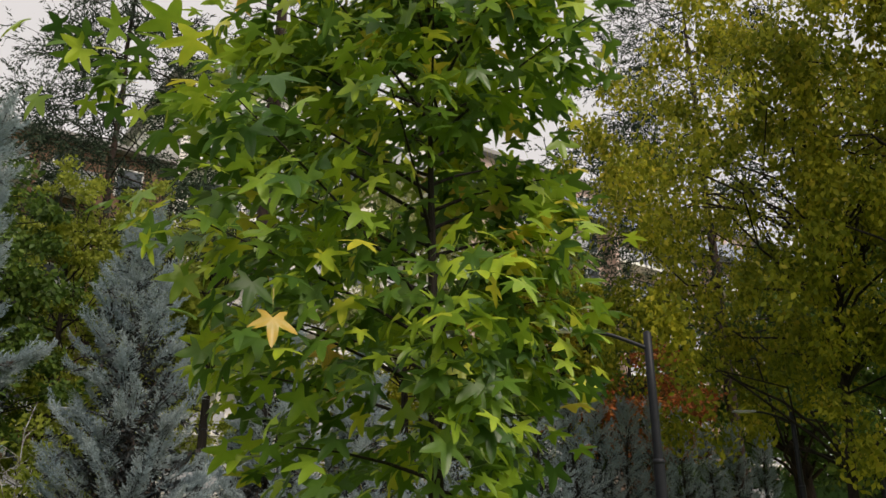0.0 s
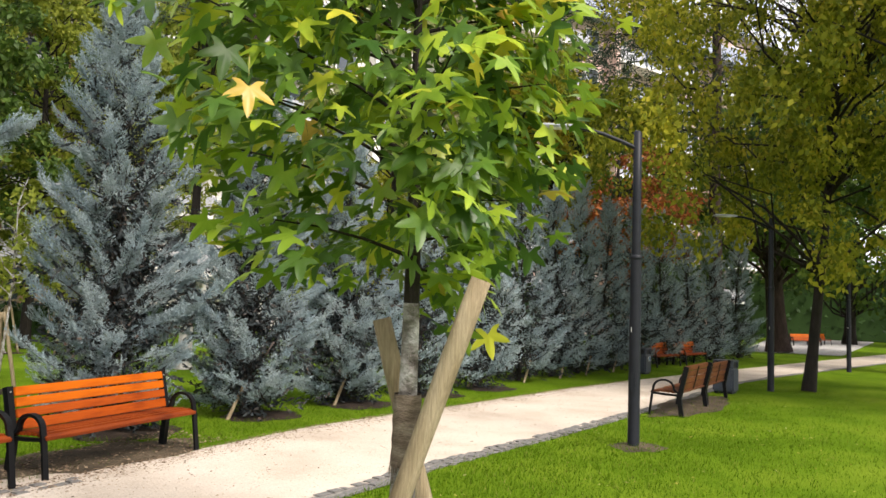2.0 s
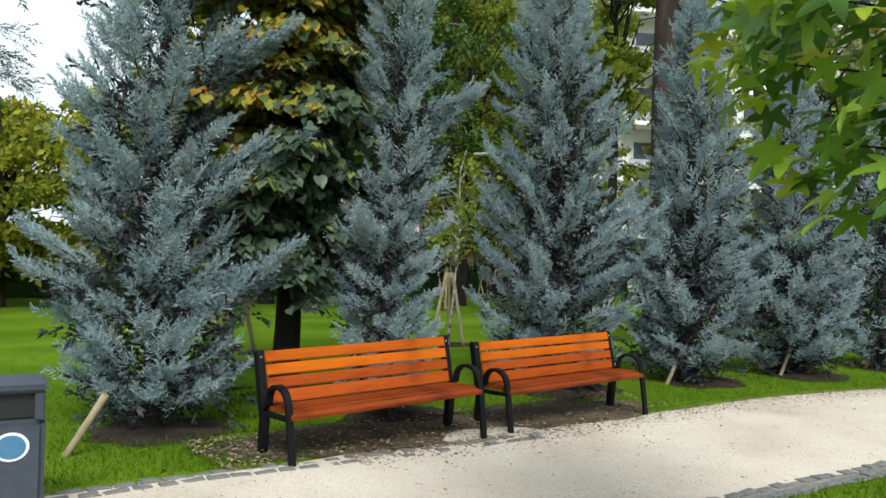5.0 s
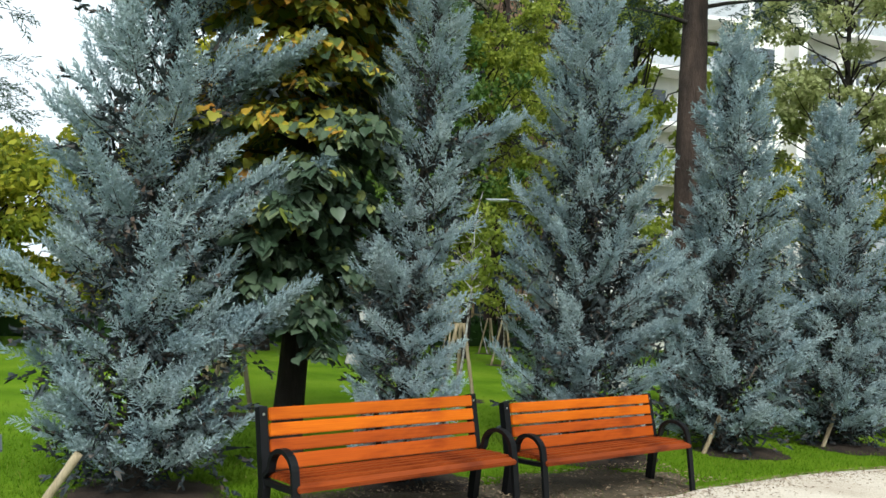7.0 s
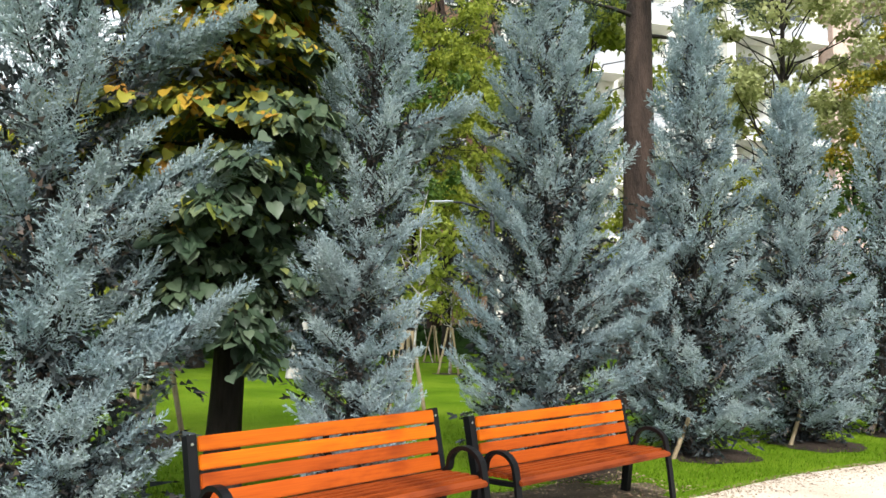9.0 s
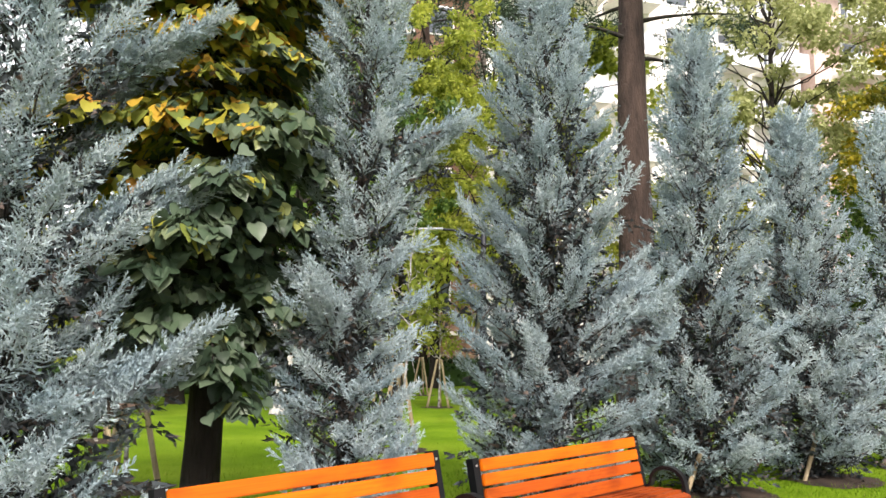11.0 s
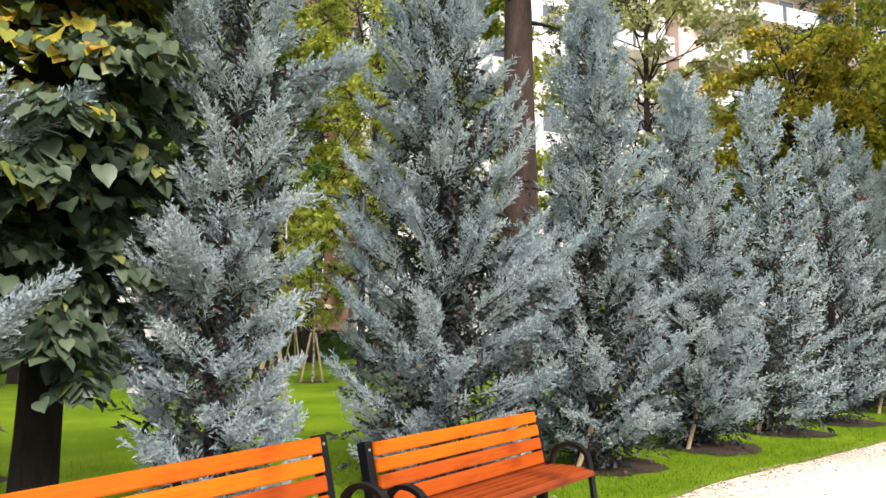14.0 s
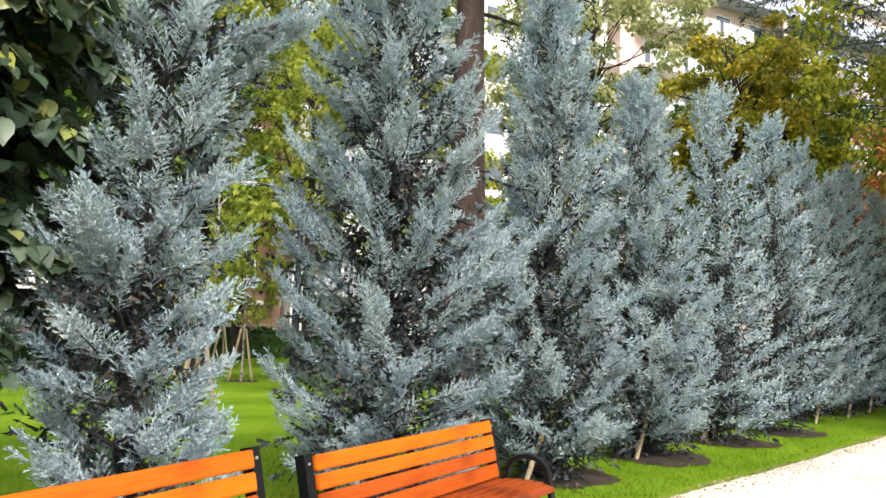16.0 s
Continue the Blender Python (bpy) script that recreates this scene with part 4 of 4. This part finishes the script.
def build_cedar(m, label, H, reach, seed, base_h=3.0, trunk_r=0.26, n_limb=46, leaf=M_DARKGREEN, bark=M_PINEBARK, dense=22, spray=0.5):
    """A tall dark cedar: level limbs with hanging flat sprays."""
    r = np.random.default_rng(seed)
    top = thing("cedar_tree", m, label, "conifer tree", "tall cedars")
    zs = np.linspace(0, H, 14)
    V, F = tube_arrays([(0.05 * math.sin(z), 0.04 * math.cos(z * 0.8), z) for z in zs], [trunk_r * (1 - 0.8 * z / H) for z in zs], 14)
    child("trunk", tri_data("trunk", V, F, bark, True), top)
    tubes, spots, fwd = [], [], []
    for i in range(n_limb):
        h = base_h + (H - base_h) * i / n_limb
        az = i * 2.39996 + 0.5 * r.normal()
        ln = reach * (1 - 0.7 * (h - base_h) / (H - base_h)) * (0.6 + 0.5 * r.random())
        d0 = np.array([math.cos(az), math.sin(az), 0.16 + 0.1 * r.normal()])
        line = [np.array([0, 0, h]) + d0 * ln * s + np.array([0, 0, -0.25 * ln * s * s * 0.6]) for s in (0, 0.3, 0.6, 1)]
        tubes.append(tube_arrays(line, [0.05, 0.035, 0.02, 0.008], 5))
        side = np.array([-math.sin(az), math.cos(az), 0])
        n = int(dense * ln)
        s = 0.2 + 0.8 * r.random(n)
        p = np.array([0, 0, h]) + d0 * ln * s[:, None] + side * (r.normal(size=(n, 1)) * 0.28 * ln * (1.1 - s[:, None])) + np.array([0, 0, -1]) * (0.15 * ln * s * s)[:, None] - np.array([0, 0, 0.3]) * r.random((n, 1))
        spots.append(p)
        fwd.append(d0 + unit(r, n) * 0.8 + np.array([0, 0, -0.5]))
    LV, LF = join_arrays(tubes)
    tagged(child("branchwork", tri_data("branchwork", LV, LF, M_BARK), top), kind="stuff")
    spots, fwd = np.concatenate(spots), np.concatenate(fwd)
    LV, LF = scatter(SPRAYS_CEDAR, spots, fwd, r.random(len(spots)) * 6.28, spray * (0.7 + 0.6 * r.random(len(spots))), r)
    tagged(child("crown", tri_data("crown", LV, LF, leaf), top), kind="stuff")
    return top


def polar(az, d):
    """A place seen from the walk at a bearing and distance."""
    return pose(-2.2 + d * math.cos(radians(az)), -4.8 + d * math.sin(radians(az)), 0, 0, 0, az * 7)


# beyond the lamp: drooping yellow-green trees over the lawn, a red one, a wood behind
build_tree("drooping_tree", pose(16.7, -5.6, 0, 0, 3), "large tree with drooping yellow-green foliage, leaning trunk", 16, (6.2, 6.2), 0.12, M_YELLOWGREEN, 56000, 0.15, seed=3, base_h=3.2, droop=0.7, clumps=330)
build_tree("drooping_tree", pose(14.5, -9.2, 0), "large tree with drooping yellow-green foliage", 15, (4.2, 6.4), 0.18, M_YELLOWGREEN, 34000, 0.16, seed=4, base_h=2.4, droop=0.7, clumps=260)
build_tree("broadleaf_tree", pose(26, -8.5, 0), "dark green broadleaf tree farther along the lawn", 12, (4.6, 4.6), 0.3, M_GREEN, 14000, 0.23, seed=5, base_h=3.0, clumps=90)
build_tree("broadleaf_tree", pose(39, -4.2, 0), "thick-trunked park tree beside the far path", 14, (6, 5.2), 0.5, M_GREEN, 10000, 0.34, M_PINEBARK, seed=6, base_h=4.0, clumps=80)
build_tree("red_leaved_tree", pose(28, 1.1, 0), "orange-red autumn tree behind the blue cypresses", 9.2, (3.2, 2.9), 0.18, M_RED, 15000, 0.16, seed=7, base_h=2.6, clumps=60)
build_tree("broadleaf_tree", pose(31, 4.5, 0), "green park tree behind the red tree", 12.5, (4.6, 5.2), 0.26, M_GREEN, 12000, 0.26, seed=8, base_h=2.0, clumps=80)
build_tree("broadleaf_tree", pose(37, -12, 0), "green park tree far along the path", 13, (6, 5.4), 0.35, M_YELLOWGREEN, 9000, 0.36, seed=9, base_h=2.6, clumps=80)
build_tree("broadleaf_tree", pose(60, -8, 0), "far green park tree at the end of the path", 14, (8, 6), 0.4, M_GREEN, 7000, 0.5, seed=10, base_h=2.4, clumps=80)
build_tree("broadleaf_tree", pose(58, -22, 0), "far green park tree at the end of the path", 15, (9, 6.6), 0.4, M_GREEN, 7000, 0.5, seed=12, base_h=2.4, clumps=80)
build_tree("broadleaf_tree", pose(62, 6, 0), "far green park tree behind the row", 13, (8, 6), 0.4, M_GREEN, 7000, 0.5, seed=13, base_h=1.5, clumps=80)
build_cedar(pose(33, -1.9, 0), "dark cedar with long sparse limbs beyond the lawn", 27, 12.0, 54, base_h=9.0, trunk_r=0.3, n_limb=52, dense=8, spray=1.2)
# behind the row
build_cedar(pose(9.85, 4.5, 0), "tall cedar with reddish-brown bare lower trunk", 15, 2.3, 51, base_h=6.6, trunk_r=0.36, n_limb=26)
build_tree("golden_tree", pose(18.5, 2.6, 0), "tree with golden-yellow autumn leaves behind the row", 9.6, (2.1, 2.6), 0.16, M_GOLD, 9000, 0.14, seed=14, base_h=4.2, clumps=80)
build_tree("golden_tree", pose(21.5, 1.9, 0), "tree with yellow and green autumn leaves behind the row", 10, (2.2, 3.0), 0.18, M_YELLOWGREEN, 14000, 0.15, seed=15, base_h=3.6, clumps=80)
build_tree("broadleaf_tree", pose(19.5, 6.2, 0), "light green tree with bent dark limbs behind the row", 13, (3.1, 3.9), 0.16, M_PALELEAF, 17000, 0.16, seed=16, base_h=5.2, clumps=120)
build_tree("broadleaf_tree", polar(52, 25), "slender light green tree behind the lawn", 11, (2.8, 5.2), 0.16, M_LIGHTGREEN, 16000, 0.15, seed=17, base_h=2.4, clumps=150)
build_tree("broadleaf_tree", polar(45, 27), "light green tree behind the lawn", 12, (3.4, 5.4), 0.18, M_LIGHTGREEN, 15000, 0.16, seed=18, base_h=2.4, clumps=150)
build_tree("broadleaf_tree", polar(58, 23), "green tree behind the linden", 11, (3.6, 5.0), 0.2, M_GREEN, 14000, 0.18, seed=19, base_h=1.6, clumps=140)
build_tree("broadleaf_tree", polar(49, 34), "tall light green tree beyond the lawn", 15, (4.2, 6.6), 0.22, M_LIGHTGREEN, 13000, 0.2, seed=31, base_h=1.6, clumps=120)
build_tree("broadleaf_tree", polar(66, 24), "green tree behind the linden", 9.5, (3.4, 4.2), 0.2, M_YELLOWGREEN, 12000, 0.24, seed=20, base_h=2.0, clumps=70)
build_tree("broadleaf_tree", polar(74, 20), "green and yellowish shrubby tree across the lawn", 5.6, (2.8, 2.5), 0.14, M_YELLOWGREEN, 12000, 0.2, seed=21, base_h=0.7, clumps=60)
build_tree("broadleaf_tree", polar(83, 22), "green and yellowish shrubby tree across the lawn", 5.6, (3.2, 2.5), 0.14, M_YELLOWGREEN, 12000, 0.2, seed=22, base_h=0.7, clumps=60)
build_tree("broadleaf_tree", polar(92, 22), "green shrubby tree across the lawn", 6.5, (3.4, 2.8), 0.16, M_GREEN, 12000, 0.22, seed=23, base_h=0.8, clumps=60)
build_tree("broadleaf_tree", pose(27, 16, 0), "light green tree in front of the apartment block", 10.6, (3.2, 4.6), 0.18, M_LIGHTGREEN, 11000, 0.22, seed=41, base_h=1.2, clumps=90)
build_tree("broadleaf_tree", pose(30.5, 13, 0), "yellow-green tree in front of the apartment block", 10.0, (3.2, 4.3), 0.18, M_YELLOWGREEN, 11000, 0.22, seed=42, base_h=1.2, clumps=90)
build_tree("broadleaf_tree", pose(34, 10, 0), "green tree in front of the apartment block", 9.6, (3.2, 4.1), 0.18, M_GREEN, 10000, 0.23, seed=43, base_h=1.2, clumps=90)
build_cedar(polar(88, 30), "dark cedar with level limbs across the lawn", 15, 6.0, 52, base_h=3.0, trunk_r=0.3, n_limb=40, dense=10, spray=0.78)
build_cedar(polar(50, 35), "dark cedar with level limbs behind the row", 27, 8.5, 53, base_h=11.0, trunk_r=0.3, n_limb=60, dense=7, spray=1.3)
build_tree("lime_washed_tree", pose(7.9, 12.5, 0), "tree with white lime-washed trunk foot on the lawn", 9, (2.6, 2.9), 0.17, M_GREEN, 9000, 0.2, seed=24, base_h=3.4, clumps=48, lime=1.3)
build_tree("lime_washed_tree", polar(41.5, 18), "tree with white lime-washed trunk foot on the lawn", 9, (1.8, 2.2), 0.15, M_LIGHTGREEN, 8000, 0.15, seed=25, base_h=4.4, clumps=48, lime=0.95)


def build_sapling(x, y, H, seed):
    """A staked sapling: thin stem, three stakes leaning in, a sparse crown."""
    build_tree("sapling", pose(x, y, 0), "slender staked sapling with sparse light leaves", H, (0.7, H * 0.3), 0.022, M_LIGHTGREEN, 700, 0.12, M_GREYBARK, seed=seed, base_h=H * 0.42, clumps=20, group="staked saplings")
    for k in range(3):
        w = k * 2.094 + seed
        build_stake("tree_stake", (x + 0.33 * math.cos(w), y + 0.33 * math.sin(w), -0.03), (x + 0.06 * math.cos(w), y + 0.06 * math.sin(w), 1.25), 0.03, "pale wooden stake propping a sapling", "sapling stakes")
    patch("soil_ring", x, y, 0.5, 0.42, 0.008, M_SOIL, "bare soil ring round a sapling", "soil", seed + 60)


for k, (x, y, H) in enumerate(((5.9, 5.95, 3.4), (1.65, 5.1, 2.6), (2.9, 9.5, 2.8), (11.6, 13.5, 3.0), (12.6, 12.4, 3.0), (-2.6, 10.5, 2.4), (16.0, 17.0, 3.2))):
    build_sapling(x, y, H, 70 + k)


def build_hedge(x0, y0, x1, y1, h, w, seed, label):
    r = np.random.default_rng(seed)
    ln = math.hypot(x1 - x0, y1 - y0)
    n = int(ln * 180)
    s, a, z = r.random(n), (r.random(n) - 0.5) * w, h * (1 - r.random(n) ** 2.2)
    ux, uy = (x1 - x0) / ln, (y1 - y0) / ln
    p = np.stack([x0 + ux * ln * s - uy * a, y0 + uy * ln * s + ux * a, z + 0.05 * np.sin(s * ln * 5)], 1)
    LV, LF = scatter([DIAMOND], p, unit(r, n), r.random(n) * 6.28, (0.12 + 0.09 * r.random(n)) * (1 + h / 3), r)
    LV[:, 2] = np.maximum(LV[:, 2], 0.0)
    hedge = tagged(new("hedge", tri_data("hedge", LV, LF, M_HEDGE)), label, "hedge")
    core = box_bm((ln, w * 0.6, h * 0.86), (ln / 2, 0, h * 0.43), 0.05)
    c = part("hedge_core", core, M_HEDGE, hedge)
    c.matrix_basis = pose(x0, y0, 0, 0, 0, math.degrees(math.atan2(uy, ux)))
    return hedge


build_hedge(-10, 20.5, 30, 22.5, 1.1, 1.0, 91, "dark clipped hedge across the far lawn")
build_hedge(31, 18.5, 62, 9, 3.4, 2.2, 94, "tall dark shrub belt before the apartment house")
build_hedge(72, -42, 72, 8, 5.5, 2.0, 93, "dark shrub belt at the end of the park")
build_hedge(-26, 15.5, -9, 18.0, 1.3, 1.0, 92, "dark clipped hedge across the far lawn")

# low tan pavilion and a light railing beyond the hedge
low = thing("low_pavilion", pose(2, 27.5, 0), "low tan garden pavilion with a pale roof line", "building")
part("wall", box_bm((46, 3, 2.3), (17, 1.5, 1.15)), M_TANWALL, low)
part("roof", box_bm((47, 4, 0.22), (17, 1.4, 2.41), 0.03), M_WALLWHITE, low)
for k in range(16):
    part("window", box_bm((1.1, 0.06, 1.2), (-4.5 + k * 2.7, -0.02, 1.35), 0.01), M_GLASS, low)
rail = thing("garden_railing", pose(-8, 23.6, 0), "pale wooden railing beyond the hedge", "fence")
part("rail", box_bm((34, 0.06, 0.09), (17, 0, 1.32), 0.01), M_STAKE, rail)
part("rail", box_bm((34, 0.06, 0.09), (17, 0, 1.0), 0.01), M_STAKE, rail)
for k in range(18):
    part("post", box_bm((0.09, 0.09, 1.4), (k * 2.0, 0.08, 0.7), 0.01), M_STAKE, rail)
cross = sheet("cross_path", [38 + 1.5 * i for i in range(30)], lambda x: -6.9 - 0.1 * (x - 38), lambda x: -2.5 + 0.0 * x, 0.016, M_PAVING, "grey paved cross path far off", "pavement", 3)


# ---- apartment house ----
def build_house(name, origin, turn, length, storeys, wall, label, band=False, seed=1, bays=None, depth=12):
    """A flat-fronted apartment block: front along x, facing -y; storeys of windows and balconies."""
    r = np.random.default_rng(seed)
    S = 3.0
    top = thing(name, Matrix.Translation(origin) @ Matrix.Rotation(turn, 4, "Z"), label, "building")
    H = storeys * S
    part("wall", box_bm((length, depth, H), (length / 2, depth / 2, H / 2)), wall, top)
    part("roof", box_bm((length + 1.2, depth + 1.2, 0.35), (length / 2, depth / 2, H + 0.175), 0.03), M_ROOF, top)
    bay = 3.2
    n = int(length // bay)
    pane = bm_data("pane", box_bm((1.3, 0.05, 1.5), (0, 0, 0)), M_GLASS)
    fr = bm_data("window_frame", box_bm((1.5, 0.08, 1.7), (0, 0, 0), 0.02), M_FRAME)
    slab = bm_data("balcony", box_bm((bay * 0.92, 1.4, 0.24), (0, 0, 0), 0.02), M_WALLWHITE)
    guard = bm_data("balcony_rail", box_bm((bay * 0.9, 0.05, 0.95), (0, 0, 0), 0.01), M_RAIL)
    pier = bm_data("pier", box_bm((0.5, 1.3, S), (0, 0, 0), 0.02), wall)
    for s in range(1, storeys):
        for b in range(n):
            x, z = bay * (b + 0.5) + (length - n * bay) / 2, s * S
            w = child("window", fr, top, Matrix.Translation((x, -0.02, z + 1.35)))
            child("pane", pane, w, Matrix.Translation((0, -0.03, 0)))
            if b % 4 != 3 and not (band and s == storeys - 1):
                sl = child("balcony", slab, top, Matrix.Translation((x, -0.72, z - 0.06)))
                child("balcony_rail", guard, sl, Matrix.Translation((0, -0.64, 0.6)))
            elif b % 4 == 3 and s < storeys - 1:
                child("pier", pier, top, Matrix.Translation((x + bay * 0.5, -0.66, z + S / 2)))
    if band:
        part("terrace_band", box_bm((length, 1.5, 1.25), (length / 2, -0.76, (storeys - 1) * S + 0.45), 0.03), M_BAND, top, "blue-grey terrace parapet")
    return top


FRONT = Vector((0.884, -0.467, 0))
turn = math.atan2(FRONT.y, FRONT.x)
at_front = lambda s, back=0.0: Vector((50.2, 12.5, 0)) + FRONT * s + Vector((0.467, 0.884, 0)) * back
build_house("apartment_block", at_front(-6.0), turn, 40.5, 9, M_WALLPINK, "pink-brown apartment block with white balconies and terrace band", True, 61)
build_house("apartment_block", at_front(-26, 1.0), turn, 19.8, 9, M_WALLWHITE, "white apartment block with balconies behind the trees", False, 62)
build_house("apartment_block", at_front(-40, 2.0), turn, 13.8, 7, M_WALLBROWN, "brown apartment block behind the tall trees", False, 63)


# ---- small things on the ground: setts, litter, grass ----
sett_mes = []
for k in range(5):
    bm = box_bm((0.14 + 0.012 * k, 0.11, 0.09), (0, 0, -0.02), 0.018)
    for v in bm.verts:
        v.co += Vector((noise.noise(v.co * 9 + Vector((k, 0, 0))), noise.noise(v.co * 9 + Vector((0, k, 5))), noise.noise(v.co * 8 + Vector((3, k, 0))))) * 0.012
    sett_mes.append(bm_data("sett", bm, M_SETT))
kerb_near = thing("near_edging", pose(0, 0, 0), "row of grey granite setts edging the path", "edging", kind="structure")
kerb_far = thing("far_edging", pose(0, 0, 0), "worn granite setts half buried in gravel", "edging", kind="structure")
random.seed(8)


def lay_setts(parent, line, x0, x1, rows, sink, keep):
    x = x0
    while x < x1:
        for j in range(rows):
            if random.random() > keep:
                continue
            y = line(x) + (j - (rows - 1) / 2) * 0.12 + random.uniform(-0.012, 0.012)
            slope = math.degrees(math.atan2(line(x + 0.1) - line(x - 0.1), 0.2))
            m4 = pose(x + (0.08 if j % 2 else 0), y, sink + random.uniform(-0.008, 0.006), random.uniform(-4, 4), random.uniform(-4, 4), slope + random.uniform(-5, 5))
            child("sett", sett_mes[random.randrange(5)], parent, m4)
        x += 0.158


lay_setts(kerb_near, lambda x: near_edge(x) + 0.06, -6.0, 10.5, 2, -0.004, 0.96)
lay_setts(kerb_far, lambda x: float(np.interp(x, (-6.5, -0.5, 0.3, 0.75, 2.2), (0.2, 0.09, 0.0, -0.06, -0.12))), -6.5, 2.2, 2, -0.006, 0.9)
lay_setts(kerb_far, lambda x: far_edge(x) - 0.05, 6.5, 15.0, 1, -0.02, 0.6)

# gravel grains, twigs and leaf litter on the path
PEBBLE = (np.array([(0.5, 0, 0), (-0.5, 0.1, 0), (0, 0.42, 0.02), (0, -0.42, 0.02), (0.05, 0, 0.34)]), np.array([(0, 2, 4), (2, 1, 4), (1, 3, 4), (3, 0, 4)]))
FLAKE = (np.array([(0, 0, 0), (0.5, 0.22, 0.12), (1, 0, 0.02), (0.5, -0.22, 0.05)]), np.array([(0, 1, 2), (0, 2, 3)]))


def strew(name, n, x0, x1, lo, hi, z, size, template, mat, label, seed, upright=False, edge=0.0):
    r = np.random.default_rng(seed)
    x = x0 + (x1 - x0) * r.random(n) ** 1.3
    u = r.random(n)
    if edge:
        u = np.where(r.random(n) < edge, 1 - np.abs(r.normal(size=n)) * 0.09, u)
    a, b = np.array([lo(q) for q in x]), np.array([hi(q) for q in x])
    p = np.stack([x, a + (b - a) * u, np.full(n, z)], 1)
    w = r.random(n) * 6.28
    f = np.stack([np.cos(w), np.sin(w), 0.15 * r.normal(size=n)], 1)
    V, F = scatter([template], p, f, 0.3 * r.normal(size=n), size * (0.5 + r.random(n)), r)
    return tagged(new(name, tri_data(name, V, F, mat)), label, "litter", kind="stuff")


strew("gravel_grains", 9000, -3, 14, near_edge, far_edge, 0.013, 0.011, PEBBLE, M_GRIT, "loose gravel grains on the path", 101, edge=0.3)
strew("leaf_litter", 900, -2, 14, near_edge, far_edge, 0.018, 0.022, FLAKE, M_GRIT, "dry leaf bits and twigs on the gravel", 102, edge=0.45)
strew("leaf_litter", 7000, 0.5, 16, near_edge, lambda x: far_edge(x) + 0.06, 0.017, 0.026, FLAKE, M_DRYLEAF, "brown dry leaves drifted along the gravel edge", 105, edge=0.9)
strew("leaf_litter", 2600, -0.4, 4.5, lambda x: 0.1, lambda x: 1.05, 0.04, 0.034, FLAKE, M_DRYLEAF, "dry leaves under the benches", 103)

strew("leaf_litter", 280, -1, 13, lambda x: -7.5, lambda x: near_edge(x) - 0.1, 0.045, 0.036, FLAKE, M_FALLEN, "small fallen yellow leaves on the lawn", 104)
BLADE = (np.array([(0, 0.07, 0), (0, -0.07, 0), (0.55, 0.04, 0.03), (1.0, 0, 0.12)]), np.array([(0, 1, 2), (0, 2, 3)]))


def grow(n, x0, x1, start, reach, seed, size, label):
    """Grass blades thinning out away from the path edge; x0 and x1 are the spreads to both sides."""
    r = np.random.default_rng(seed)
    x = r.normal(size=n)
    x = 1.0 + np.where(x < 0, -x * x0, x * x1)
    y = np.array([start(q) for q in x]) + reach * np.abs(r.normal(size=n))
    keep = np.ones(n, bool)
    for sx, sy in SOIL_SPOTS:
        keep &= ((x - sx - 0.05) / 0.5) ** 2 + ((y - sy + 0.22) / 0.4) ** 2 > 1
    for sx, sy, ax, ay in ((1.0, 0.55, 1.1, 0.4), (3.05, 0.45, 1.1, 0.4), (12.0, -3.75, 1.8, 0.45)):
        keep &= (((x - sx) / ax) ** 2 + ((y - sy) / ay) ** 2 > 1) | (r.random(n) < 0.4)
    p = np.stack([x, y, np.zeros(n)], 1)[keep]
    f = unit(r, len(p)) * 0.55 + np.array([0, 0, 1.0])
    V, F = scatter([BLADE], p, f, r.random(len(p)) * 6.28, size * (0.6 + 0.8 * r.random(len(p))), r)
    return tagged(new("grass", tri_data("grass", V, F, M_BLADE)), label, "grass", kind="stuff")


grow(62000, -2.6, 6.0, lambda x: near_edge(x) - 0.04, -2.2, 201, 0.055, "short green lawn grass by the path")
grow(44000, -2.6, 6.0, lambda x: far_edge(x) + 0.12, 2.6, 202, 0.05, "short green lawn grass under the cypresses")
